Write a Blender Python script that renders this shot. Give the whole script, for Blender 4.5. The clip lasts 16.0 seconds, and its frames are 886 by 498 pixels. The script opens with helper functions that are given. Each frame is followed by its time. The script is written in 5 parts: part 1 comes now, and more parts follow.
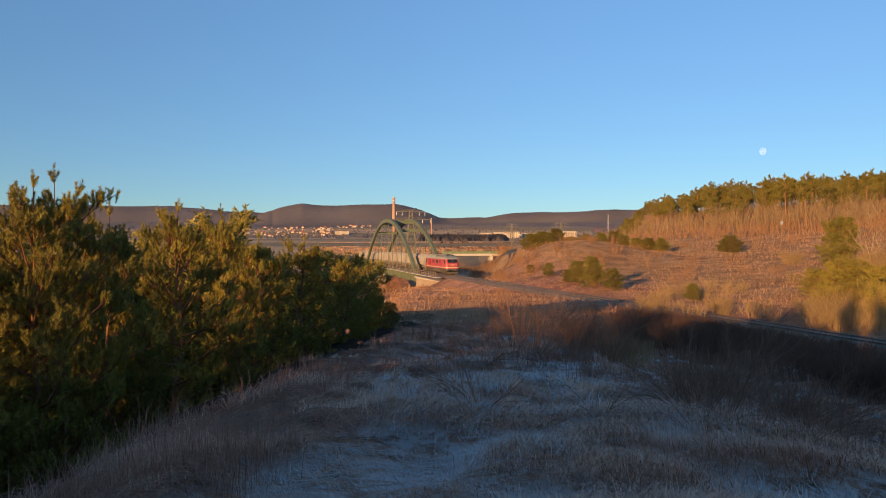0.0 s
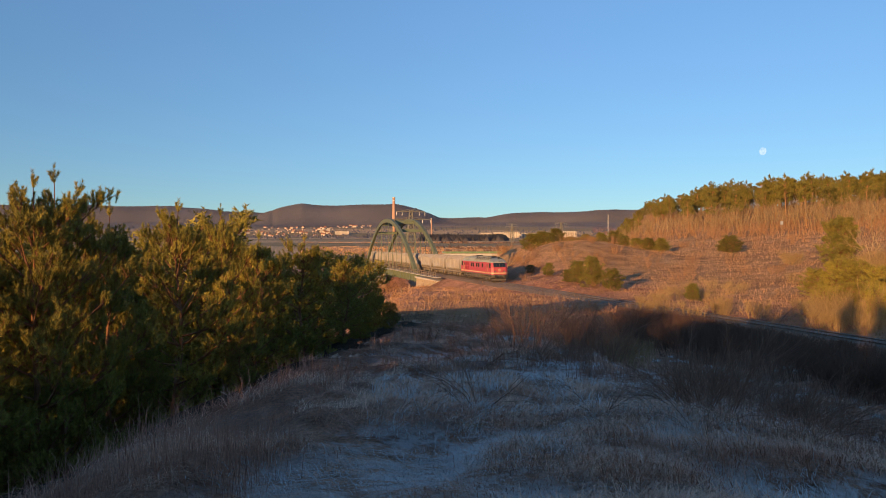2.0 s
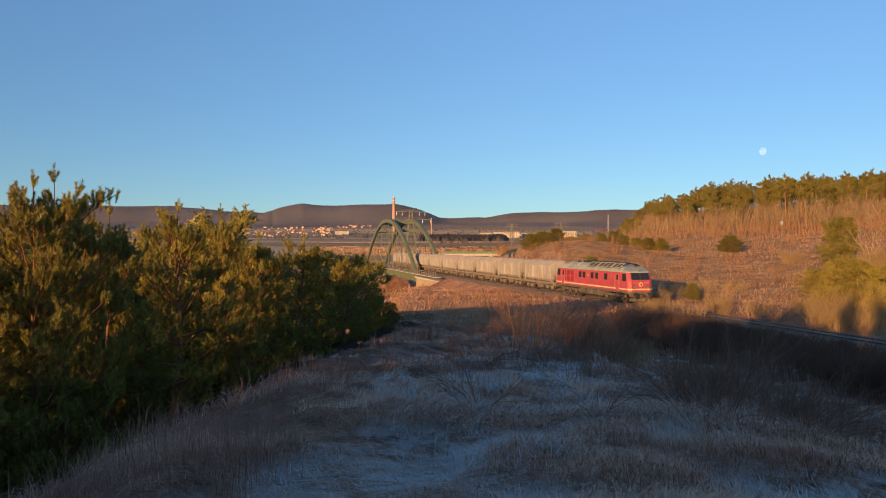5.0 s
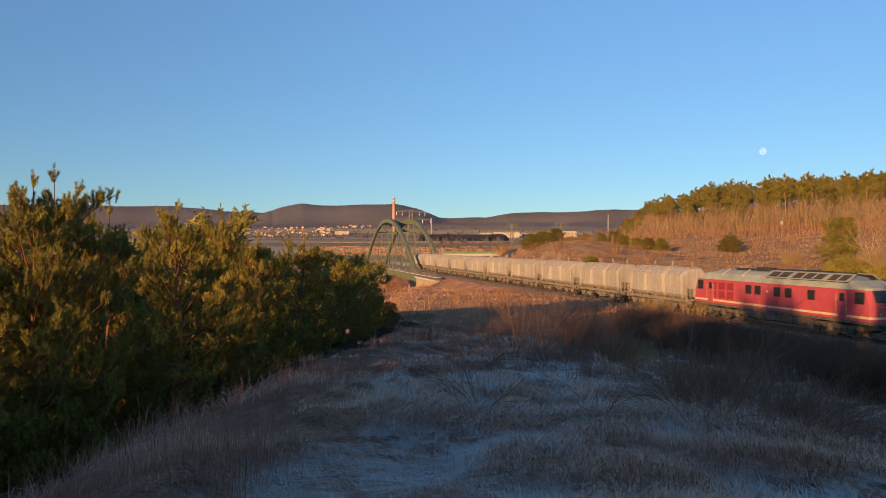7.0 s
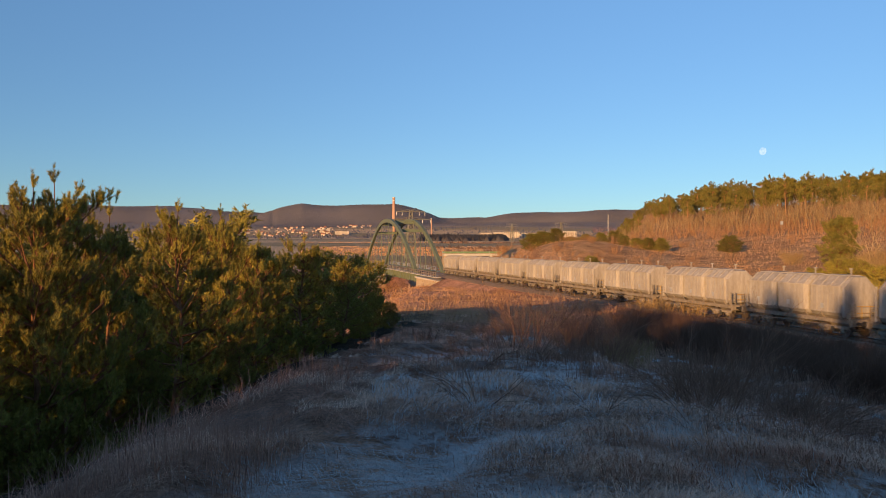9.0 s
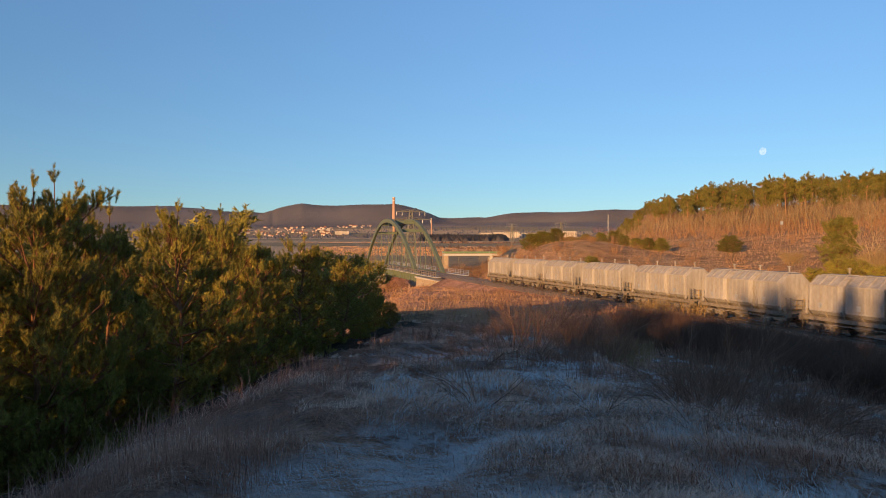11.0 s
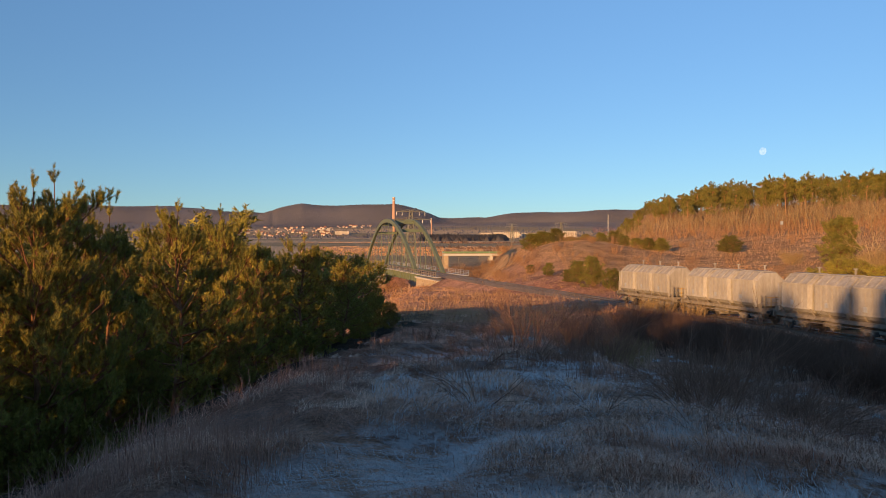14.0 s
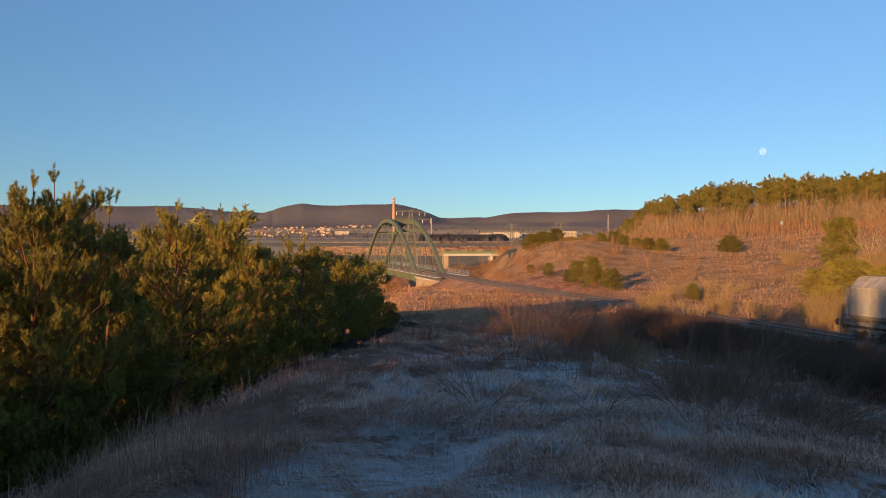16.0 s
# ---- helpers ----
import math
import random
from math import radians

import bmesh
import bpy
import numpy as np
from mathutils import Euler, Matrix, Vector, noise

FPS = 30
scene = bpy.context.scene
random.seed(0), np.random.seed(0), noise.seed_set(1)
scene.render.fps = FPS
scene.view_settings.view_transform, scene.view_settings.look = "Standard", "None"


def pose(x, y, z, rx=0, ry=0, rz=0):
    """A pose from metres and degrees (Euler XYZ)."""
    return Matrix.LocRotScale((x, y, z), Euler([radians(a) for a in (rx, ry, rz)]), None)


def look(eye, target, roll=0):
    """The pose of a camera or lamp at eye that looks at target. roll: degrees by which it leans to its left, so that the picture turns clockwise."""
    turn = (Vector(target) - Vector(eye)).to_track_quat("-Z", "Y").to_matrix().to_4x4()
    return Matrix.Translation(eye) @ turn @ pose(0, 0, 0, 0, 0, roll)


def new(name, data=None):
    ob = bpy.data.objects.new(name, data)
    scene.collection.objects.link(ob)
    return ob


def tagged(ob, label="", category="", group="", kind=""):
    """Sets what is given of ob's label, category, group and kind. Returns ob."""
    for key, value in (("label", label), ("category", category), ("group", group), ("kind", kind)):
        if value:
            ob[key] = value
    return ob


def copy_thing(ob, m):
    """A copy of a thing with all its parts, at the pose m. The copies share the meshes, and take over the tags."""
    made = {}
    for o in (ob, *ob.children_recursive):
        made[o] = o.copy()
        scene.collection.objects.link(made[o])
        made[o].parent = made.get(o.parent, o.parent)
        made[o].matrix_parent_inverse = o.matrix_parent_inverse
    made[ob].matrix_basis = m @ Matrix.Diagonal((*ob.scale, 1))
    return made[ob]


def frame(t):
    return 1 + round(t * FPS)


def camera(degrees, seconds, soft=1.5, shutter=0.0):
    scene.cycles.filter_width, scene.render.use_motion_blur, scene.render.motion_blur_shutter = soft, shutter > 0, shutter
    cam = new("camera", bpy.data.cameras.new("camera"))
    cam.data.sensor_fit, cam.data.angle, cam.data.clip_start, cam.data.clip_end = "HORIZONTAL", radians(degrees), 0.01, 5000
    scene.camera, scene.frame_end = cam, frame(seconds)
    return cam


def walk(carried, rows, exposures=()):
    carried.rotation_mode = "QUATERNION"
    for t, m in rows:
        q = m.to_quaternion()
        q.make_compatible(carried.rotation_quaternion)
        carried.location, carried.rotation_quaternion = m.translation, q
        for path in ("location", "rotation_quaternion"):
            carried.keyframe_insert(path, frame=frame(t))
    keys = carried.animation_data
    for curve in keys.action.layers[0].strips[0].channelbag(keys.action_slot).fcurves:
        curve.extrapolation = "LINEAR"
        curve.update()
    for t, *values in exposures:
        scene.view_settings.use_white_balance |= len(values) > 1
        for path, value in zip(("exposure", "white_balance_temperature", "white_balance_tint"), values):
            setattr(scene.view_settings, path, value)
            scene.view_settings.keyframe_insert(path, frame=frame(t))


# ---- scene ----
cam = camera(64, 16.0, soft=0.85, shutter=0.3)
EYE = pose(0, 0, 6.33, 89.73, 0, 0)
walk(cam, [(0, EYE), (16, EYE)], [(0, 0.45), (16, 0.45)])

# ---- daylight ----
SUN_AZ = Vector((-0.51, -0.86)).normalized()
SUN_EL = radians(7.0)
sun_dir = Vector((SUN_AZ.x * math.cos(SUN_EL), SUN_AZ.y * math.cos(SUN_EL), math.sin(SUN_EL)))
sun = new("sun", bpy.data.lights.new("sun", "SUN"))
sun.data.energy, sun.data.angle, sun.data.color = 5.0, radians(0.6), (1.0, 0.55, 0.21)
sun.matrix_world = look(sun_dir * 200, (0, 0, 0))
world = bpy.data.worlds.new("sky")
scene.world = world
world.use_nodes = True
wn = world.node_tree
sky = wn.nodes.new("ShaderNodeTexSky")
sky.sky_type, sky.sun_disc = "NISHITA", False
sky.sun_elevation, sky.sun_rotation = SUN_EL, math.atan2(SUN_AZ.x, SUN_AZ.y)
sky.air_density, sky.dust_density, sky.ozone_density = 0.65, 0.0, 1.6
tint = wn.nodes.new("ShaderNodeMix")
tint.data_type, tint.blend_type = "RGBA", "MULTIPLY"
tint.inputs["Factor"].default_value = 1
tint.inputs["B"].default_value = (0.86, 1.01, 1.10, 1)
wn.links.new(sky.outputs[0], tint.inputs["A"])
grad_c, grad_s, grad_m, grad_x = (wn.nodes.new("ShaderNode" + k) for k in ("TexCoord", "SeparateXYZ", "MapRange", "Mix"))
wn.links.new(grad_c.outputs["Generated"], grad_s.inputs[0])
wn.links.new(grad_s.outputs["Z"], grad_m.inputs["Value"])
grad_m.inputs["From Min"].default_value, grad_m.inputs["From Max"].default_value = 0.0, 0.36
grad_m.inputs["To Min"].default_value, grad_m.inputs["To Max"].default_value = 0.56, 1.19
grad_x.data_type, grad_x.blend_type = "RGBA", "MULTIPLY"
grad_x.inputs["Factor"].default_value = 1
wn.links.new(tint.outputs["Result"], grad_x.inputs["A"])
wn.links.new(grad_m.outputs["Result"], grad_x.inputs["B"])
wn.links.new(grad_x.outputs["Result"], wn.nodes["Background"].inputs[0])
wn.nodes["Background"].inputs[1].default_value = 0.13


# ---- materials ----
def material(name, c1, c2, scale=4.0, rough=0.8, metal=0.0, bump=0.3, fine=8.0, spec=0.3, c3=None, coords="Object", stretch=None):
    """Two or three colours mixed by coarse and fine noise, with fine relief."""
    m = bpy.data.materials.new(name)
    m.use_nodes = True
    nt = m.node_tree
    p = nt.nodes["Principled BSDF"]
    tc = nt.nodes.new("ShaderNodeTexCoord")
    n1, n2 = nt.nodes.new("ShaderNodeTexNoise"), nt.nodes.new("ShaderNodeTexNoise")
    n1.inputs["Scale"].default_value, n1.inputs["Detail"].default_value = scale, 5
    n2.inputs["Scale"].default_value, n2.inputs["Detail"].default_value = scale * fine, 3
    way = tc.outputs[coords]
    if stretch:
        mp = nt.nodes.new("ShaderNodeMapping")
        mp.inputs["Scale"].default_value = stretch
        nt.links.new(way, mp.inputs["Vector"])
        way = mp.outputs[0]
    for n in (n1, n2):
        nt.links.new(way, n.inputs["Vector"])
    mix = nt.nodes.new("ShaderNodeMath")
    mix.operation = "MULTIPLY_ADD"
    mix.inputs[1].default_value = 0.45
    nt.links.new(n2.outputs["Fac"], mix.inputs[0])
    half = nt.nodes.new("ShaderNodeMath")
    half.operation = "MULTIPLY"
    half.inputs[1].default_value = 0.55
    nt.links.new(n1.outputs["Fac"], half.inputs[0])
    nt.links.new(half.outputs[0], mix.inputs[2])
    ramp = nt.nodes.new("ShaderNodeValToRGB")
    ramp.color_ramp.elements[0].position, ramp.color_ramp.elements[1].position = 0.34, 0.66
    ramp.color_ramp.elements[0].color, ramp.color_ramp.elements[1].color = (*c1, 1), (*c2, 1)
    if c3:
        e = ramp.color_ramp.elements.new(0.58)
        e.color = (*c3, 1)
    nt.links.new(mix.outputs[0], ramp.inputs[0])
    nt.links.new(ramp.outputs[0], p.inputs["Base Color"])
    p.inputs["Roughness"].default_value, p.inputs["Metallic"].default_value = rough, metal
    p.inputs["Specular IOR Level"].default_value = spec
    if bump:
        b = nt.nodes.new("ShaderNodeBump")
        b.inputs["Strength"].default_value, b.inputs["Distance"].default_value = bump, 0.02
        nt.links.new(n2.outputs["Fac"], b.inputs["Height"])
        nt.links.new(b.outputs[0], p.inputs["Normal"])
    return m


def varied(m, amount=0.35):
    """Lets each object, and each joined piece, differ in brightness."""
    nt = m.node_tree
    p = nt.nodes["Principled BSDF"]
    old = p.inputs["Base Color"].links[0].from_socket
    oi, ge = nt.nodes.new("ShaderNodeObjectInfo"), nt.nodes.new("ShaderNodeNewGeometry")
    add = nt.nodes.new("ShaderNodeMath")
    add.operation = "ADD"
    nt.links.new(oi.outputs["Random"], add.inputs[0])
    nt.links.new(ge.outputs["Random Per Island"], add.inputs[1])
    mr = nt.nodes.new("ShaderNodeMapRange")
    mr.inputs["From Max"].default_value = 2
    mr.inputs["To Min"].default_value, mr.inputs["To Max"].default_value = 1 - amount, 1 + amount
    nt.links.new(add.outputs[0], mr.inputs["Value"])
    hsv = nt.nodes.new("ShaderNodeHueSaturation")
    nt.links.new(old, hsv.inputs["Color"])
    nt.links.new(mr.outputs[0], hsv.inputs["Value"])
    nt.links.new(hsv.outputs[0], p.inputs["Base Color"])
    return m


def cover_material(name):
    """Ground whose plant cover is stored at its points, broken up by noise, with frost where the cover says so."""
    m = bpy.data.materials.new(name)
    m.use_nodes = True
    nt = m.node_tree
    p = nt.nodes["Principled BSDF"]
    at, tc = nt.nodes.new("ShaderNodeAttribute"), nt.nodes.new("ShaderNodeTexCoord")
    at.attribute_name = "cover"
    col = at.outputs["Color"]
    for scale, lo, hi in ((0.35, 0.7, 1.3), (3.0, 0.65, 1.35), (22.0, 0.6, 1.4)):
        n = nt.nodes.new("ShaderNodeTexNoise")
        n.inputs["Scale"].default_value, n.inputs["Detail"].default_value = scale, 4
        nt.links.new(tc.outputs["Object"], n.inputs["Vector"])
        mr = nt.nodes.new("ShaderNodeMapRange")
        mr.inputs["From Min"].default_value, mr.inputs["From Max"].default_value = 0.3, 0.7
        mr.inputs["To Min"].default_value, mr.inputs["To Max"].default_value = lo, hi
        nt.links.new(n.outputs["Fac"], mr.inputs["Value"])
        hsv = nt.nodes.new("ShaderNodeHueSaturation")
        nt.links.new(col, hsv.inputs["Color"])
        nt.links.new(mr.outputs[0], hsv.inputs["Value"])
        col = hsv.outputs[0]
    fr = nt.nodes.new("ShaderNodeTexNoise")
    fr.inputs["Scale"].default_value, fr.inputs["Detail"].default_value, fr.inputs["Roughness"].default_value = 1.7, 8, 0.75
    nt.links.new(tc.outputs["Object"], fr.inputs["Vector"])
    mr = nt.nodes.new("ShaderNodeMapRange")
    mr.inputs["From Min"].default_value, mr.inputs["From Max"].default_value = 0.43, 0.56
    nt.links.new(fr.outputs["Fac"], mr.inputs["Value"])
    mul = nt.nodes.new("ShaderNodeMath")
    mul.operation = "MULTIPLY"
    nt.links.new(mr.outputs[0], mul.inputs[0])
    nt.links.new(at.outputs["Alpha"], mul.inputs[1])
    mix = nt.nodes.new("ShaderNodeMix")
    mix.data_type = "RGBA"
    nt.links.new(mul.outputs[0], mix.inputs["Factor"])
    nt.links.new(col, mix.inputs["A"])
    mix.inputs["B"].default_value = (0.86, 0.78, 0.74, 1)
    nt.links.new(mix.outputs["Result"], p.inputs["Base Color"])
    p.inputs["Roughness"].default_value, p.inputs["Specular IOR Level"].default_value = 0.95, 0.1
    b = nt.nodes.new("ShaderNodeBump")
    b.inputs["Strength"].default_value, b.inputs["Distance"].default_value = 1.0, 0.4
    nt.links.new(fr.outputs["Fac"], b.inputs["Height"])
    nt.links.new(b.outputs[0], p.inputs["Normal"])
    return m


M_GROUND = cover_material("rough_ground")
M_NEEDLE = varied(material("pine_needles", (0.12, 0.12, 0.022), (0.44, 0.355, 0.065), 1.2, 0.6, bump=0), 0.4)
M_HILLNEEDLE = varied(material("hill_pine_needles", (0.075, 0.08, 0.018), (0.27, 0.225, 0.05), 0.5, 0.6, bump=0), 0.45)
M_BARK = material("pine_bark", (0.16, 0.07, 0.035), (0.34, 0.17, 0.09), 6, 0.9, bump=0.8)
M_TWIG = varied(material("bare_twigs", (0.17, 0.09, 0.06), (0.34, 0.19, 0.12), 3, 0.9, bump=0), 0.35)
M_PALEBARK = varied(material("pale_bark", (0.26, 0.175, 0.09), (0.48, 0.335, 0.175), 3, 0.9, bump=0), 0.45)
M_GRASS = varied(material("dry_grass", (0.46, 0.20, 0.12), (0.82, 0.46, 0.30), 0.6, 0.9, bump=0), 0.55)
M_FROST = varied(material("frosted_grass", (0.62, 0.57, 0.52), (0.88, 0.86, 0.84), 0.8, 0.85, bump=0), 0.4)
M_WEED = varied(material("dead_weed_stalks", (0.26, 0.12, 0.08), (0.50, 0.27, 0.18), 1.5, 0.9, bump=0), 0.4)
M_STRAWGRASS = varied(material("straw_tussock", (0.50, 0.23, 0.14), (0.98, 0.68, 0.48), 0.8, 0.9, bump=0), 0.6)
M_HILLGRASS = varied(material("hillside_dry_grass", (0.44, 0.225, 0.105), (0.64, 0.38, 0.19), 0.1, 0.9, bump=0), 0.2)
M_RED = material("red_paint", (0.37, 0.055, 0.075), (0.48, 0.09, 0.11), 1.5, 0.45, bump=0.05)
M_RED2 = material("dark_red_paint", (0.22, 0.025, 0.035), (0.32, 0.045, 0.055), 3, 0.6, bump=0.1)
M_ROOFG = material("loco_roof_grey", (0.25, 0.265, 0.23), (0.40, 0.42, 0.37), 1.2, 0.6, bump=0.1)
M_CREAM = material("cream_stripe", (0.55, 0.42, 0.22), (0.68, 0.55, 0.32), 2, 0.5, bump=0)
M_UNDER = material("dusty_underframe", (0.06, 0.052, 0.045), (0.19, 0.16, 0.13), 2.5, 0.85, bump=0.3)
M_DARK = material("dark_machinery", (0.02, 0.02, 0.02), (0.06, 0.055, 0.05), 4, 0.7, bump=0.2)
M_LIME = varied(material("lime_dusted_steel", (0.27, 0.24, 0.205), (0.47, 0.435, 0.39), 1.0, 0.85, bump=0.1, c3=(0.40, 0.365, 0.32), stretch=(2.2, 2.2, 0.3)), 0.15)
M_LIMED = material("dusty_steel_frame", (0.13, 0.105, 0.08), (0.33, 0.28, 0.22), 2.5, 0.9, bump=0.3)
M_YELLOW = material("yellow_paint", (0.50, 0.30, 0.05), (0.62, 0.40, 0.10), 3, 0.6, bump=0.1)
M_STEEL = material("wheel_steel", (0.10, 0.08, 0.07), (0.25, 0.20, 0.17), 5, 0.5, 0.6, bump=0.1)
M_RAIL = material("rail_steel", (0.12, 0.07, 0.05), (0.30, 0.24, 0.20), 3, 0.4, 0.7, bump=0.1)
M_SLEEPER = varied(material("sleeper_concrete", (0.16, 0.13, 0.11), (0.30, 0.26, 0.22), 3, 0.9), 0.2)
M_BALLAST = material("track_ballast", (0.13, 0.085, 0.06), (0.34, 0.25, 0.18), 5, 0.95, bump=1.0, fine=5)
M_GREEN = material("bridge_green_paint", (0.11, 0.13, 0.085), (0.17, 0.20, 0.13), 0.6, 0.6, bump=0.1)
M_STONE = material("abutment_sandstone", (0.32, 0.24, 0.16), (0.50, 0.40, 0.28), 1.0, 0.9, bump=0.6)
M_CONC = material("pale_concrete", (0.42, 0.40, 0.36), (0.58, 0.55, 0.50), 0.7, 0.9)
M_GALV = material("galvanised_steel", (0.38, 0.39, 0.40), (0.52, 0.53, 0.54), 3, 0.5, 0.4, bump=0)
M_WOOD = material("weathered_wood", (0.22, 0.17, 0.12), (0.38, 0.31, 0.24), 4, 0.9)
M_LEAF = material("painted_metal_green", (0.10, 0.17, 0.08), (0.18, 0.27, 0.13), 1, 0.7)

M_GLASS = bpy.data.materials.new("cab_glass")
M_GLASS.use_nodes = True
_g = M_GLASS.node_tree.nodes["Principled BSDF"]
_g.inputs["Base Color"].default_value = (0.02, 0.025, 0.03, 1)
_g.inputs["Roughness"].default_value, _g.inputs["Specular IOR Level"].default_value = 0.06, 0.8
M_LAMP = bpy.data.materials.new("headlight_glass")
M_LAMP.use_nodes = True
_g = M_LAMP.node_tree.nodes["Principled BSDF"]
_g.inputs["Base Color"].default_value = (0.22, 0.22, 0.2, 1)
_g.inputs["Roughness"].default_value = 0.15
M_MOON = bpy.data.materials.new("moonlight")
M_MOON.use_nodes = True
_nt = M_MOON.node_tree
_e, _n, _r, _t, _x = (_nt.nodes.new("ShaderNode" + k) for k in ("Emission", "TexNoise", "ValToRGB", "BsdfTransparent", "MixShader"))
_n.inputs["Scale"].default_value = 0.06
_r.color_ramp.elements[0].color, _r.color_ramp.elements[1].color = (0.38, 0.55, 0.74, 1), (0.72, 0.80, 0.86, 1)
_r.color_ramp.elements[0].position, _r.color_ramp.elements[1].position = 0.35, 0.6
_c = _nt.nodes.new("ShaderNodeTexCoord")
_nt.links.new(_c.outputs["Object"], _n.inputs["Vector"])
_nt.links.new(_n.outputs["Fac"], _r.inputs[0])
_nt.links.new(_r.outputs[0], _e.inputs[0])
_x.inputs[0].default_value = 0.38
_nt.links.new(_t.outputs[0], _x.inputs[1])
_nt.links.new(_e.outputs[0], _x.inputs[2])
_nt.links.new(_x.outputs[0], _nt.nodes["Material Output"].inputs[0])


# ---- mesh helpers ----
def link(name, me, mat, parent=None, label="", m=None):
    if mat is not None and not me.materials:
        me.materials.append(mat)
    ob = new(name, me)
    if m is not None:
        ob.matrix_basis = m
    if parent is not None:
        ob.parent = parent
    if label:
        ob["label"] = label
    return ob


def part(name, bm, mat, parent, label="", smooth=False, m=None):
    me = bpy.data.meshes.new(name)
    bm.to_mesh(me)
    bm.free()
    if smooth:
        me.polygons.foreach_set("use_smooth", [True] * len(me.polygons))
    return link(name, me, mat, parent, label, m)


def arrays(name, verts, faces, mat, parent=None, label="", smooth=False):
    """A mesh from numpy arrays of points and of equal-sided faces."""
    verts, faces = np.asarray(verts, np.float32), np.asarray(faces, np.int32)
    me = bpy.data.meshes.new(name)
    k = faces.shape[1]
    me.vertices.add(len(verts))
    me.vertices.foreach_set("co", verts.ravel())
    me.loops.add(faces.size)
    me.loops.foreach_set("vertex_index", faces.ravel())
    me.polygons.add(len(faces))
    me.polygons.foreach_set("loop_start", np.arange(len(faces), dtype=np.int32) * k)
    if smooth:
        me.polygons.foreach_set("use_smooth", np.ones(len(faces), bool))
    me.update(calc_edges=True)
    me.validate()
    return link(name, me, mat, parent, label)


def box(bm, x0, x1, y0, y1, z0, z1, bevel=0.0):
    r = bmesh.ops.create_cube(bm, size=1, matrix=Matrix.Translation(((x0 + x1) / 2, (y0 + y1) / 2, (z0 + z1) / 2)) @ Matrix.Diagonal((x1 - x0, y1 - y0, z1 - z0, 1)))
    if bevel:
        es = {e for v in r["verts"] for e in v.link_edges}
        bmesh.ops.bevel(bm, geom=list(es), offset=bevel, segments=1, affect="EDGES")
    return bm


def boxed(*a, bevel=0.0):
    return box(bmesh.new(), *a, bevel=bevel)


def tube(bm, a, b, r0, r1=None, n=8):
    a, b = Vector(a), Vector(b)
    d = b - a
    q = d.to_track_quat("Z", "Y").to_matrix().to_4x4()
    bmesh.ops.create_cone(bm, cap_ends=True, segments=n, radius1=r0, radius2=r0 if r1 is None else r1, depth=d.length, matrix=Matrix.Translation((a + b) / 2) @ q)
    return bm


def prism(bm, section, x0, x1, axis="x"):
    """A closed section of (y, z) points drawn out along x (or of (x, z) points along y)."""
    mk = (lambda u, w, s: (s, u, w)) if axis == "x" else (lambda u, w, s: (u, s, w))
    A = [bm.verts.new(mk(u, w, x0)) for u, w in section]
    B = [bm.verts.new(mk(u, w, x1)) for u, w in section]
    n = len(section)
    for i in range(n):
        bm.faces.new((A[i], A[(i + 1) % n], B[(i + 1) % n], B[i]))
    bm.faces.new(A[::-1]), bm.faces.new(B)
    bmesh.ops.recalc_face_normals(bm, faces=bm.faces[:])
    return bm


def sweep(bm, pts, w, h):
    """A box-section beam w wide (along y) and h deep through points in the x-z plane."""
    rings = []
    for i, (x, y, z) in enumerate(pts):
        a, b = pts[max(i - 1, 0)], pts[min(i + 1, len(pts) - 1)]
        tx, tz = b[0] - a[0], b[2] - a[2]
        l = math.hypot(tx, tz)
        nx, nz = -tz / l, tx / l
        rings.append([bm.verts.new((x + nx * h / 2 * s, y + w / 2 * c, z + nz * h / 2 * s)) for s, c in ((1, 1), (1, -1), (-1, -1), (-1, 1))])
    for A, B in zip(rings, rings[1:]):
        for i in range(4):
            bm.faces.new((A[i], A[(i + 1) % 4], B[(i + 1) % 4], B[i]))
    bm.faces.new(rings[0]), bm.faces.new(rings[-1][::-1])
    bmesh.ops.recalc_face_normals(bm, faces=bm.faces[:])
    return bm


def empty(name, m, **tags):
    ob = new(name)
    ob.matrix_basis = m
    ob.empty_display_size = 0.5
    return tagged(ob, **tags)


# ---- the line: x = TX - TS * y, rail tops at z = 0 ----
TX, TS = 40.97, 0.2536
TH = math.atan(TS)
CT, ST = math.cos(TH), math.sin(TH)


def on_line(y, p=0.0, z=0.0):
    """A point of the line at depth y, p metres to its far side."""
    return (TX - TS * y + p * CT, y + p * ST, z)


LINE_TURN = -(90 - math.degrees(TH))     # local +x runs in the way of travel


# ---- ground ----
def smooth(v, a, b):
    t = np.clip((v - a) / (b - a), 0, 1)
    return t * t * (3 - 2 * t)


_tab = np.random.RandomState(5).rand(256, 256)


def vnoise(x, y, s):
    x, y = np.asarray(x) / s, np.asarray(y) / s
    i, j = np.floor(x).astype(int), np.floor(y).astype(int)
    u, v = x - i, y - j
    u, v = u * u * (3 - 2 * u), v * v * (3 - 2 * v)
    T = lambda a, b: _tab[a % 256, b % 256]
    return (T(i, j) * (1 - u) + T(i + 1, j) * u) * (1 - v) + (T(i, j + 1) * (1 - u) + T(i + 1, j + 1) * u) * v - 0.5


def mounds(x, y):
    """The hummocks of the rough grass."""
    return 0.32 * vnoise(x, y, 0.8) + 0.36 * vnoise(x + 7, y - 3, 2.1)


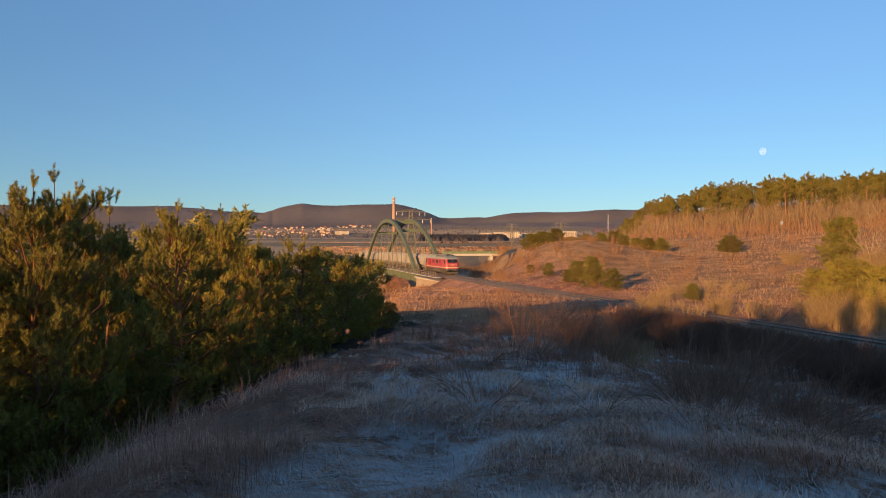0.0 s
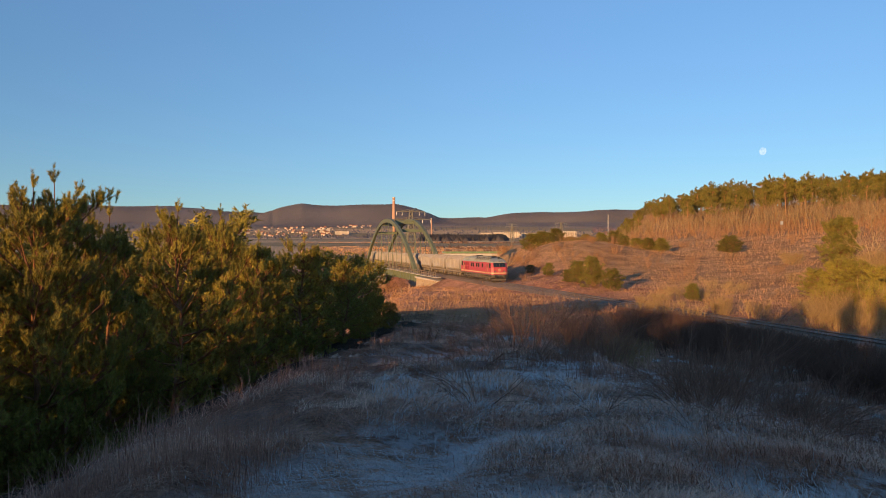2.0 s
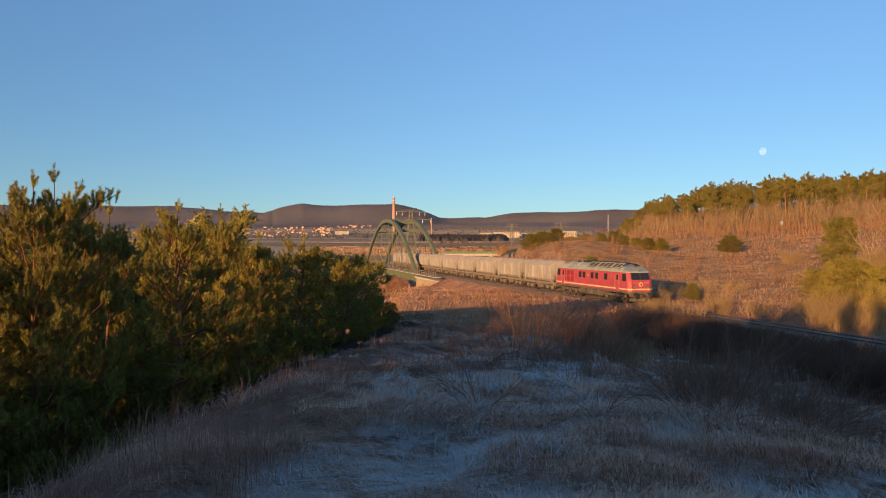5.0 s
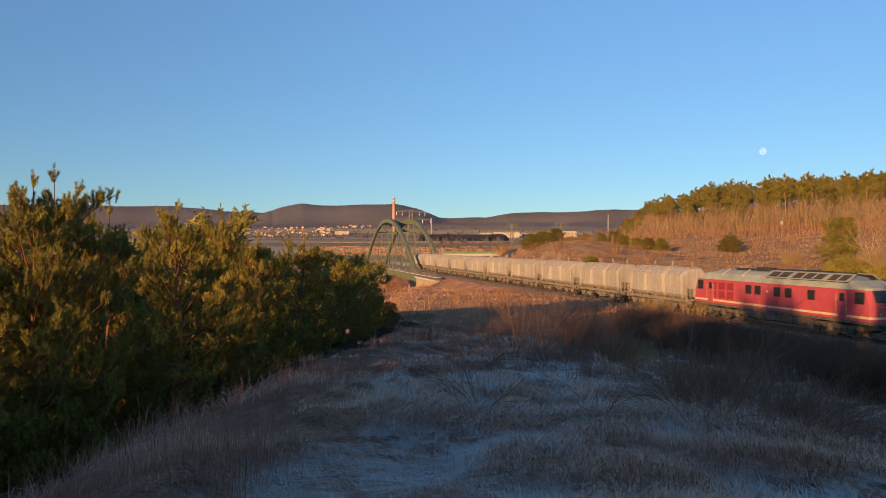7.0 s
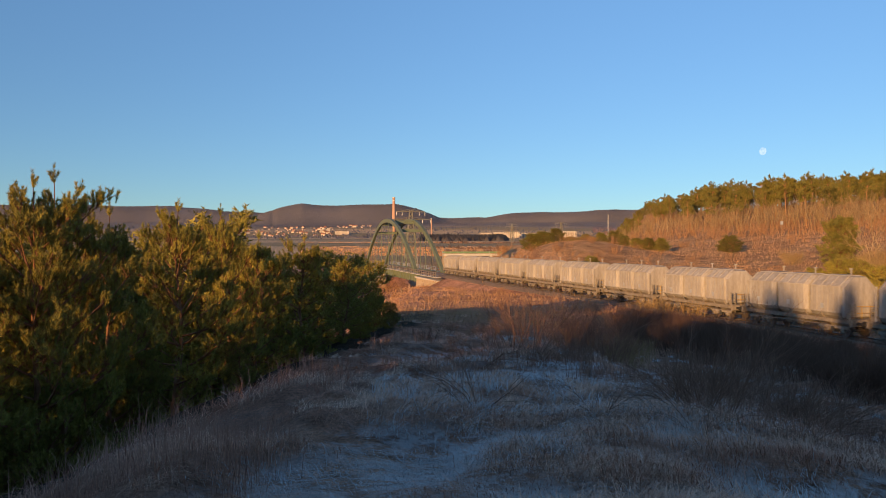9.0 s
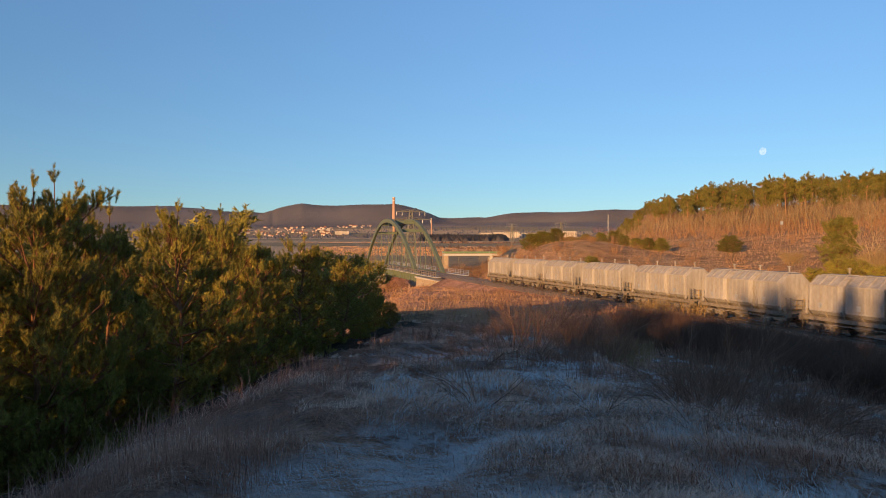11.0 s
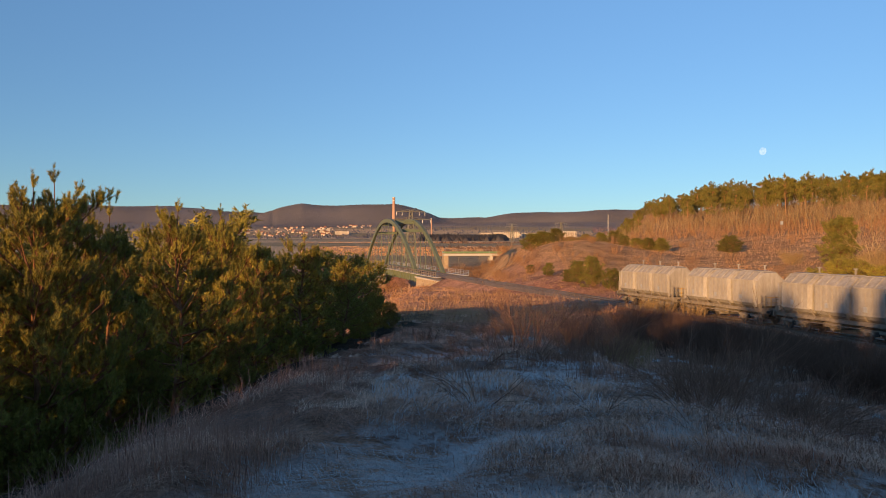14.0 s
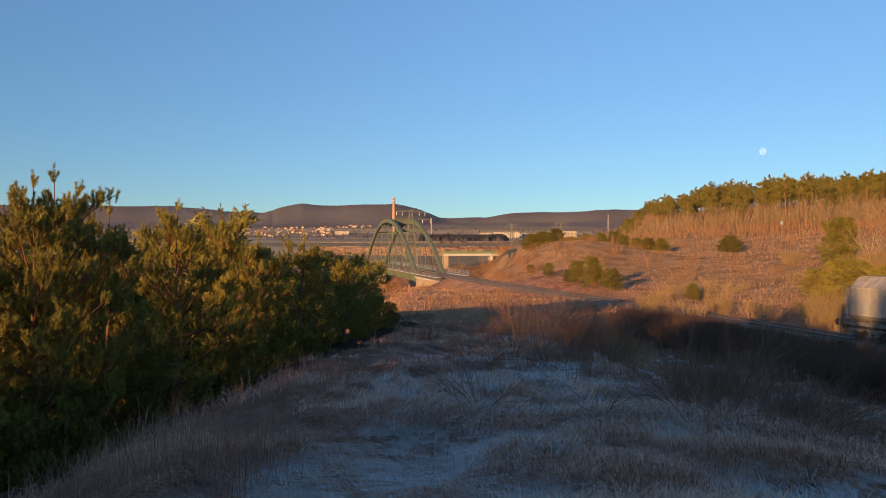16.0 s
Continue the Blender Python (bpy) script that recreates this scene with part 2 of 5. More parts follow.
def height(x, y, rough=True):
    x, y = np.asarray(x, float), np.asarray(y, float)
    p = (x - (TX - TS * y)) * CT
    r = np.hypot(x, y)
    # the ridge under the camera
    zc = np.interp(y, [-80, -20, 5, 11.5, 22.6, 48.5, 84, 149, 175, 190, 250, 275, 400], [9, 5.5, 4.6, 3.9, 3.0, 1.5, 0.0, -2.3, -3.4, -7, -7, -2.5, -2])
    left = np.maximum(0, -1 - x + 0.02 * np.maximum(y - 60, 0) * -1)
    zl = zc - np.where(left < 5.5, 0.055 * left ** 2, 0.055 * 30.25 + 0.58 * (left - 5.5))
    zl = np.maximum(zl, -9 - 2 * vnoise(x, y, 30))
    # its brow on the other side, falling to the flat beside the line
    right = np.maximum(0, x - 2.4 - 0.05 * np.maximum(y, 0))
    fall = np.where(right < 5, 0.05 * right ** 2, 1.25 + 0.5 * (right - 5)) * smooth(y, -8, 3)
    zl = np.maximum(zl - fall, np.minimum(zl, np.interp(y, [0, 60, 120], [0.6, 0.1, -0.6])))
    w = smooth(p, -35, -15) * smooth(y, -5, 12)
    zn = zl * (1 - w) + np.minimum(zl, np.interp(y, [0, 60, 120], [0.6, 0.1, -0.6])) * w
    # the far side of the line
    B = smooth(x - 0.2 * y, 0, 45) * (1 - smooth(y, 650, 1200))
    up = np.interp(p, [0, 5, 14, 60, 110, 150, 190, 230, 420], [-0.6, -0.9, -0.2, 4.8, 10, 15, 23, 28, 30])
    low = np.interp(y, [0, 120, 170, 190, 260, 330, 520, 900, 2200, 2800, 3200], [0, -0.5, -2, -8, -9, -4, 1, 9, 34, 80, 112])
    C = smooth(x - 0.05 * y, 0, 17) * smooth(-y, -560, -330)
    low = low * (1 - C) + np.interp(y, [0, 90, 150, 200, 300, 500], [0, -0.3, 2.2, 5.4, 6.5, 6]) * C
    zf = low * (1 - B) + up * B
    mound = 4.2 * np.exp(-((x - 33) / 16) ** 2 - ((y - 165) / 22) ** 2)
    zf = zf + mound * smooth(p, 3, 20)
    s = smooth(p, -2.5, 2.5)
    z = zn * (1 - s) + zf * s
    # formation of the line, with its bank
    bank = np.clip(np.abs(p) - 2.6, 0, None)
    form = -0.45 - 0.55 * bank
    inbridge = smooth(y, 148, 153) * (1 - smooth(y, 256, 266))
    cut = np.where(bank < 0.01, -0.45, np.minimum(z, -0.45 + 0.5 * bank))
    z = np.where((np.abs(p) < 14) & (inbridge < 0.5), np.where(z < form, form, cut), z)
    # plain and mountains
    far = smooth(r, 300, 480) * np.where(p > 0, 1 - B, 1)
    z = z * (1 - far) + low * far
    b = np.where(y > 1, x / np.maximum(y, 1), np.sign(x) * 3)
    bx = 784 + 1254 * b
    prof1 = np.interp(bx, [-400, 0, 380, 430, 470, 500, 535, 600, 650, 700, 740, 765, 795, 860, 950, 1700], [10, 10, 20, 48, 60, 68, 76, 73, 75, 74, 66, 58, 44, 14, 4, 0])
    prof2 = np.interp(bx, [-400, 0, 200, 300, 420, 480, 600, 790, 860, 900, 960, 1090, 1200, 1700], [56, 61, 64, 65, 59, 58, 56, 53, 53, 59, 62, 63, 59, 50])
    e1 = prof1 / 1254 * 3300 * np.exp(-((r - 3350) / 420) ** 2)
    e2 = prof2 / 1254 * 4400 * np.exp(-((np.minimum(r, 4350) - 4350) / 420) ** 2)
    front = smooth(y, 500, 1500)
    folds = 1 + 0.55 * vnoise(x, y, 430) + 0.25 * vnoise(x, y, 190)
    z = np.where(r > 1500, np.maximum(np.maximum(z, e1 * front * (0.82 + 0.18 * folds)), e2 * front * (0.82 + 0.18 * folds)), z)
    back = 40 * smooth(r, 600, 2500) * (1 - smooth(y, -200, 900))
    z = z + back
    if rough:
        amp = np.interp(r, [2, 30, 120, 400, 2000, 4000], [0.16, 0.3, 0.5, 0.8, 3, 14])
        off = np.clip((np.abs(p) - 4) / 6, 0, 1)
        z = z + off * amp * (vnoise(x, y, 4.0) * smooth(-r, -200, -60) + vnoise(x, y, 23) * smooth(-r, -2000, -300) + vnoise(x, y, 180) * smooth(r, 800, 2500) + 0.4 * vnoise(x, y, 70) * smooth(r, 800, 2500))
        z = z + off * mounds(x, y) * smooth(-r, -60, -25)
    return z


def build_ground():
    fine = np.linspace(-36, 36, 400)
    th = np.radians(np.concatenate([fine, np.linspace(37, 323, 120)[1:-1]]))
    r = np.concatenate([np.geomspace(0.02, 3, 40), np.geomspace(3, 60, 300)[1:], np.geomspace(60, 400, 120)[1:], np.geomspace(400, 4800, 130)[1:]])
    R, T = np.meshgrid(r, th, indexing="ij")
    X, Y = R * np.sin(T), R * np.cos(T)
    Z = height(X, Y)
    nr, nt = X.shape
    V = np.stack([X, Y, Z], -1).reshape(-1, 3)
    V = np.concatenate([V, [[0, 0, height(0, 0)]]])
    i, j = np.meshgrid(np.arange(nr - 1), np.arange(nt), indexing="ij")
    j2 = (j + 1) % nt
    F = np.stack([i * nt + j, (i + 1) * nt + j, (i + 1) * nt + j2, i * nt + j2], -1).reshape(-1, 4)
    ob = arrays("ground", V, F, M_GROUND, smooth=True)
    tagged(ob, "rolling frosty winter meadow, fields and wooded hills", "ground", kind="structure")
    # plant cover
    x, y = V[:, 0], V[:, 1]
    p = (x - (TX - TS * y)) * CT
    rr = np.hypot(x, y)
    col = np.zeros((len(V), 4), np.float32)
    n1 = vnoise(x, y, 9)[:, None] + 0.5
    base = np.array([0.36, 0.18, 0.115]) * (1 - n1) + np.array([0.60, 0.33, 0.21]) * n1
    rust = smooth(vnoise(x, y, 14) + 0.2 * vnoise(x, y, 3), 0.02, 0.3)[:, None]
    base = base * (1 - 0.7 * rust) + 0.7 * rust * np.array([0.40, 0.18, 0.11])
    hill = (smooth(p, 8, 25) * smooth(-rr, -600, -350))[:, None]
    base = base * (1 - hill) + hill * (np.array([0.38, 0.21, 0.10]) * (1 - n1) + np.array([0.52, 0.33, 0.165]) * n1)
    fieldn = vnoise(x * 0.5, y, 160)[:, None]
    plain = smooth(rr, 330, 420)[:, None] * (np.where(p > 0, x - 0.2 * y < 30, True))[:, None]
    band = (0.5 + 0.5 * np.tanh(8 * np.sin(y / 75 + 0.002 * x)))[:, None]
    fc = band * np.array([0.58, 0.40, 0.23]) + (1 - band) * np.array([0.36, 0.27, 0.15])
    base = base * (1 - plain) + plain * fc
    # haze is greyed into the colour of the far wooded hills
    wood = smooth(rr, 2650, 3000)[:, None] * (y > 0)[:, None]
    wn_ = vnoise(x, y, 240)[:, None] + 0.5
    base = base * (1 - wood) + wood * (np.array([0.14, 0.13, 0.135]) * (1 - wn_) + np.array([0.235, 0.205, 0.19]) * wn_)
    # dark needle litter, its tone also standing in for deep shade under the pines
    shaded_litter = (smooth(-(x + 4.3 - 0.065 * np.clip(y, 2, 60)), -0.5, 0.5) * (p < -4) * smooth(-y, -75, -50) * (y > 0))[:, None]
    base = base * (1 - shaded_litter) + shaded_litter * np.array([0.075, 0.05, 0.03])
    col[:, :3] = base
    frost = smooth(-rr, -44, -18) * (p < -3) * (0.1 + 0.9 * smooth(x, -2.8, 0.8)) * (1 - shaded_litter[:, 0])
    hollow = smooth(-mounds(x, y), -0.06, 0.09)
    col[:, 3] = frost * (0.25 + 0.75 * hollow)
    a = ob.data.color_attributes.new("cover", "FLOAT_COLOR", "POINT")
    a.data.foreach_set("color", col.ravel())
    return ob


build_ground()


# ---- railway ----
def build_track():
    bm = bmesh.new()
    prism(bm, [(-2.6, -0.46), (-1.75, -0.12), (1.75, -0.12), (2.6, -0.46), (2.6, -0.9), (-2.6, -0.9)], -560, 260)
    root = empty("railway_track", pose(*on_line(0), 0, 0, LINE_TURN), label="single railway track on brown stone ballast", category="railway track", kind="structure")
    part("ballast", bm, M_BALLAST, root)
    for s in (-1, 1):
        bm = bmesh.new()
        c = s * 0.755
        prism(bm, [(c - 0.036, 0), (c + 0.036, 0), (c + 0.036, -0.04), (c + 0.01, -0.05), (c + 0.01, -0.12), (c + 0.07, -0.14), (c + 0.07, -0.15), (c - 0.07, -0.15), (c - 0.07, -0.14), (c - 0.01, -0.12), (c - 0.01, -0.05), (c - 0.036, -0.04)], -560, 260)
        part("rail", bm, M_RAIL, root)
    bm = boxed(-0.13, 0.13, -1.25, 1.25, -0.24, -0.1, bevel=0.02)
    me = bpy.data.meshes.new("sleeper")
    bm.to_mesh(me), bm.free()
    for i in range(300):
        link("sleeper", me, M_SLEEPER, root, m=pose(-200 + i * 0.6, 0, 0))
    return root


build_track()


# ---- arched railway bridge ----
def build_bridge():
    root = empty("railway_bridge", pose(*on_line(174), 0, 0, LINE_TURN), label="green steel tied-arch railway bridge on sandstone abutments", category="bridge", kind="structure")
    L, RISE = 86.0, 14.6
    arc = lambda x: -0.7 + RISE * 4 * (-x / L) * (1 + x / L)
    for s in (-1, 1):
        y = 3.4 * s
        bm = bmesh.new()
        sweep(bm, [(-L * i / 40, y, arc(-L * i / 40)) for i in range(41)], 0.75, 1.15)
        part("arch", bm, M_GREEN, root)
        for i in range(1, 13):
            x = -L * i / 13
            part("hanger", tube(bmesh.new(), (x, y, -0.4), (x, y, arc(x) - 0.4), 0.085, n=6), M_GREEN, root)
        part("tie_girder", boxed(-L - 1, 1, y - 0.28, y + 0.28, -2.3, -0.25, bevel=0.03), M_GREEN, root)
        part("girder_flange", boxed(-L - 1, 1, y - 0.45, y + 0.45, -0.25, -0.17), M_GREEN, root)
        part("girder_flange", boxed(-L - 1, 1, y - 0.45, y + 0.45, -2.36, -2.3), M_GREEN, root)
        for i in range(44):
            x = -L * i / 43
            part("stiffener", boxed(x - 0.03, x + 0.03, y + s * 0.28, y + s * 0.44, -2.3, -0.25), M_GREEN, root)
        # footway and its railing
        part("footway", boxed(-L, 26 if s < 0 else 17, y + s * 0.45 if s > 0 else y - 1.55, y + 1.55 if s > 0 else y - 0.45, -0.42, -0.3), M_CONC, root, "pale footway slab")
        yr = y + s * 1.5
        x1 = 26 if s < 0 else 17
        for z in (0.75, 0.3, -0.05):
            part("rail_bar", boxed(-L, x1, yr - 0.03, yr + 0.03, z - 0.03, z + 0.03), M_GALV if s > 0 else M_LIMED, root)
        n = int((L + x1) / 2.2)
        for i in range(n + 1):
            x = -L + (L + x1) * i / n
            part("rail_post", boxed(x - 0.05, x + 0.05, yr - 0.05, yr + 0.05, -0.3, 0.78), M_GALV if s > 0 else M_LIMED, root)
    for f in (0.27, 0.40, 0.5, 0.60, 0.73):
        x = -L * f
        z = arc(x)
        part("cross_beam", boxed(x - 0.4, x + 0.4, -3.4, 3.4, z - 0.75, z + 0.1, bevel=0.04), M_GREEN, root)
    for f0, f1 in ((0.40, 0.5), (0.5, 0.60)):
        a, b = -L * f0, -L * f1
        for s in (-1, 1):
            part("wind_brace", tube(bmesh.new(), (a, 3.3 * s, arc(a) - 0.3), (b, -3.3 * s, arc(b) - 0.3), 0.12, n=6), M_GREEN, root)
    part("deck", boxed(-L - 1, 1, -3.1, 3.1, -1.3, -0.9), M_GREEN, root)
    for i in range(24):
        x = -L * i / 23
        part("deck_beam", boxed(x - 0.15, x + 0.15, -3.1, 3.1, -2.1, -1.3), M_GREEN, root)
    # abutments of coursed stone
    for x0, x1 in ((0.5, 24), (-L - 16, -L - 0.5)):
        ab = part("abutment", boxed(x0, x1, -3.6, 3.6, -10, -1.5, bevel=0.05), M_STONE, root, "weathered sandstone abutment")
        part("coping", boxed(x0 - 0.2, x1 + 0.2, -3.95, 3.95, -1.5, -1.1, bevel=0.04), M_CONC, root, "pale coping slab")
        for k in range(10):
            for i in range(int((x1 - x0) / 1.25)):
                xs = x0 + 0.6 + i * 1.25 - (0.6 if k % 2 else 0)
                part("stone_block", boxed(max(xs, x0), min(xs + 1.19, x1), -3.66, -3.58, -2.02 - k * 0.5, -1.56 - k * 0.5), M_STONE, ab)
    # painted daubs on the far abutment
    for i, (y, z, w, h) in enumerate(((-2.4, -4.6, 1.6, 1.7), (-0.7, -4.9, 1.4, 1.3), (1.0, -4.5, 1.5, 1.6))):
        part("wall_daub", boxed(-L - 0.5, -L - 0.47, y - w / 2, y + w / 2, z - h / 2, z + h / 2, bevel=0.01), M_GALV, root, "pale blue-white paint on the abutment")


build_bridge()


# ---- train ----
SPEED, REACH = 15.79, 53.33
WHEELS = []          # (wheelset, x, radius)


def wheelset(parent, x, r):
    bm = bmesh.new()
    tube(bm, (0, -0.98, 0), (0, 0.98, 0), 0.09, n=8)
    for s in (-1, 1):
        tube(bm, (0, s * 0.72, 0), (0, s * 0.86, 0), r, n=20)
        tube(bm, (0, s * 0.69, 0), (0, s * 0.72, 0), r + 0.03, n=20)
        for k in range(5):
            a = k * math.tau / 5
            tube(bm, (0.25 * math.cos(a), s * 0.86, 0.25 * math.sin(a)), (0.25 * math.cos(a), s * 0.875, 0.25 * math.sin(a)), 0.07, n=6)
    ob = part("wheelset", bm, M_STEEL, parent, "steel wheelset")
    ob.matrix_basis = pose(x, 0, r)
    WHEELS.append((ob, x, r))
    return ob


def buffers(root, x, s):
    for y in (-0.875, 0.875):
        bm = bmesh.new()
        tube(bm, (x - s * 0.65, y, 1.05), (x - s * 0.2, y, 1.05), 0.11, n=10)
        tube(bm, (x - s * 0.06, y, 1.05), (x, y, 1.05), 0.23, n=14)
        tube(bm, (x - s * 0.2, y, 1.05), (x - s * 0.06, y, 1.05), 0.075, n=8)
        part("buffer", bm, M_DARK, root)
    bm = bmesh.new()
    tube(bm, (x - s * 0.6, 0, 1.05), (x - s * 0.15, 0, 1.0), 0.06, n=6)
    tube(bm, (x - s * 0.15, 0, 1.05), (x - s * 0.12, 0, 0.7), 0.05, n=6)
    part("coupling", bm, M_DARK, root)


def loft(rings):
    """A closed solid through rings of equal point number, lowest first."""
    bm = bmesh.new()
    R = [[bm.verts.new(v) for v in ring] for ring in rings]
    for A, B in zip(R, R[1:]):
        for i in range(len(A)):
            j = (i + 1) % len(A)
            bm.faces.new((A[i], A[j], B[j], B[i]))
    bm.faces.new(R[0][::-1]), bm.faces.new(R[-1])
    bmesh.ops.recalc_face_normals(bm, faces=bm.faces[:])
    return bm


def build_loco():
    root = empty("locomotive", pose(0, 0, 0), label="red six-axle diesel locomotive with grey roof and cream stripe", category="locomotive")
    L, W = 20.82, 1.475

    def plan(inset, w, z):
        f, b = -0.62 - inset, -L + 0.62 + inset
        return [(f, -0.75 * w, z), (f - 0.22, -w, z), (b + 0.22, -w, z), (b, -0.75 * w, z), (b, 0.75 * w, z), (b + 0.22, w, z), (f - 0.22, w, z), (f, 0.75 * w, z)]
    body = part("body", loft([plan(0.0, W, 1.32), plan(0.0, W, 2.42), plan(0.42, W - 0.03, 3.42)]), M_RED, root, "red sheet-metal body")
    part("roof", loft([plan(0.40, W, 3.42), plan(0.46, W - 0.02, 3.52), plan(1.5, 1.22, 3.95), plan(3.0, 0.78, 4.22), plan(3.3, 0.5, 4.27)]), M_ROOFG, root, "weathered grey roof")
    part("gutter", loft([plan(0.36, W + 0.03, 3.38), plan(0.38, W + 0.03, 3.46)]), M_ROOFG, root, "pale grey gutter line")
    part("stripe", loft([plan(-0.02, W + 0.012, 1.50), plan(-0.02, W + 0.012, 1.66)]), M_CREAM, root, "cream waist stripe")
    part("sill", loft([plan(-0.03, W + 0.01, 1.12), plan(-0.03, W + 0.01, 1.31)]), M_UNDER, root, "grey-brown sole bar")
    # roof: slanted dark grilles with pale frames on both flanks, stacks on the ridge
    for s in (-1, 1):
        q = math.degrees(math.atan2(4.22 - 3.95, 1.22 - 0.78))
        for x0, long, panes in ((-8.3, 2.4, 2), (-4.9, 3.2, 3), (-2.75, 1.9, 2)):
            m = pose(x0, s * 1.05, 4.08, -s * q if s > 0 else q, 0, 0)
            g = part("roof_grille", boxed(-long, 0, -0.42, 0.42, -0.06, 0.03), M_DARK, root, "dark roof grille in a pale frame", m=m)
            for k in range(panes + 1):
                x = -long * k / panes
                w = 0.09 if k in (0, panes) else 0.04
                part("grille_bar", boxed(x - w, x + w, -0.46, 0.46, 0.03, 0.08), M_ROOFG, g)
            for y in (-0.44, 0.44):
                part("grille_rail", boxed(-long, 0, y - 0.05, y + 0.05, 0.03, 0.075), M_ROOFG, g)
            for k in range(panes * 5):
                x = -long + long * (k + 0.5) / (panes * 5)
                part("grille_slat", boxed(x - 0.02, x + 0.02, -0.39, 0.39, 0.03, 0.045), M_UNDER, g)
        for x in (-8.2, -10.85, -13.6, -16.2):
            part("roof_rib", boxed(-0.05, 0.05, -0.62, 0.42, -0.1, 0.08), M_ROOFG, root, m=pose(x, s * 0.99, 4.1, -s * q if s > 0 else q, 0, 0))
    for x, w, h in ((-4.4, 1.5, 0.16), (-6.8, 2.2, 0.22), (-9.6, 2.6, 0.2), (-12.4, 1.6, 0.28), (-14.8, 1.8, 0.14)):
        part("roof_hood", boxed(x - w / 2, x + w / 2, -0.42, 0.42, 4.24, 4.27 + h, bevel=0.05), M_DARK, root, "sooty roof hood")
    part("horn", tube(bmesh.new(), (-2.6, 0.3, 4.08), (-2.1, 0.3, 4.12), 0.05, 0.1), M_DARK, root)

    def pane(x, z, w, h, s, name="window", mat=M_GLASS):
        y = s * (W + (0.0 if z < 2.42 else -0.012))
        p_ = part(name, boxed(x - w / 2, x + w / 2, y - 0.02, y + 0.02, z - h / 2, z + h / 2, bevel=0.01), mat, body, "dark side window")
        fr = bmesh.new()
        for a in ((x - w / 2 - 0.05, x + w / 2 + 0.05, z + h / 2, z + h / 2 + 0.05), (x - w / 2 - 0.05, x + w / 2 + 0.05, z - h / 2 - 0.05, z - h / 2), (x - w / 2 - 0.05, x - w / 2, z - h / 2, z + h / 2), (x + w / 2, x + w / 2 + 0.05, z - h / 2, z + h / 2)):
            box(fr, a[0], a[1], y - 0.03, y + 0.03, a[2], a[3])
        part(name + "_frame", fr, M_DARK, p_)
    for s in (-1, 1):
        for x in (-12.7, -11.6, -9.4, -8.2, -5.9):
            pane(x, 2.78, 0.62, 0.62, s)
        for x in (-1.62, -L + 1.62):
            pane(x, 2.85, 0.72, 0.7, s, "cab_window")
        for x in (-3.1, -L + 3.1):
            y = s * W
            d = part("door", boxed(x - 0.36, x + 0.36, y - 0.025, y + 0.025, 1.4, 3.3, bevel=0.015), M_RED, body, "red cab door")
            part("door_window", boxed(x - 0.2, x + 0.2, y - 0.035, y + 0.035, 2.55, 3.1), M_GLASS, d)
            for k in (-0.45, 0.45):
                part("handrail", tube(bmesh.new(), (x + k, y + s * 0.07, 1.35), (x + k, y + s * 0.07, 3.0), 0.013, n=6), M_CREAM, body, "pale handrail")
            part("step", boxed(x - 0.3, x + 0.3, y - 0.1, y + 0.1, 0.5, 0.56), M_UNDER, root)
        for k in range(3):
            for z in (1.82, 2.55):
                x = -17.3 + k * 1.15
                y = s * W - (0.012 * s if z > 2 else 0)
                g = part("intake_panel", boxed(x - 0.46, x + 0.46, y - 0.02, y + 0.02, z, z + 0.6, bevel=0.01), M_RED2, body, "dark red louvred intake")
                for j in range(5):
                    part("louvre", boxed(x - 0.42, x + 0.42, y - 0.035, y + 0.035, z + 0.06 + j * 0.11, z + 0.09 + j * 0.11), M_RED2, g)
                for a, b, c, d in ((-0.5, -0.46, -0.04, 0.64), (0.46, 0.5, -0.04, 0.64), (-0.46, 0.46, -0.04, 0), (-0.46, 0.46, 0.6, 0.64)):
                    part("intake_frame", boxed(x + a, x + b, y - 0.04, y + 0.04, z + c, z + d), M_RED, g)
        for z in (1.76, 1.9, 2.04, 2.18, 2.32):
            part("bead", boxed(-13.6, -3.6, s * W - 0.018, s * W + 0.018, z, z + 0.03), M_RED, body)
        part("emblem", tube(bmesh.new(), (-10.5, s * (W - 0.01), 2.75), (-10.5, s * (W + 0.02), 2.75), 0.11, n=12), M_CREAM, body, "pale plate")
    # ends: two windscreens, lamps, round emblem
    for e in (1, -1):
        fx = (lambda d: -0.62 - d) if e > 0 else (lambda d: -L + 0.62 + d)
        rake = math.degrees(math.atan2(0.42, 1.0)) * e
        for s in (-1, 1):
            xw = fx(0.22)
            w_ = part("windscreen", boxed(-0.05, 0.05, -0.46, 0.46, -0.34, 0.34, bevel=0.02), M_GLASS, body, "cab windscreen", m=pose(xw, s * 0.55, 2.98, 0, -rake, 0))
            part("windscreen_frame", boxed(-0.035, 0.035, -0.53, 0.53, -0.40, 0.40), M_DARK, w_)
            part("wiper", boxed(0.056 * e - 0.005, 0.056 * e + 0.005, -0.02, 0.02, -0.3, 0.1), M_DARK, w_)
            h = part("headlight", tube(bmesh.new(), (fx(0.05), s * 0.82, 1.86), (fx(-0.06), s * 0.82, 1.86), 0.13, n=14), M_LAMP, body, "round headlight")
            part("headlight_rim", tube(bmesh.new(), (fx(0.05), s * 0.82, 1.86), (fx(-0.03), s * 0.82, 1.86), 0.17, n=14), M_DARK, h)
            part("tail_light", tube(bmesh.new(), (fx(0.05), s * 1.02, 1.78), (fx(-0.04), s * 1.02, 1.78), 0.07, n=10), M_RED2, body, "red tail light")
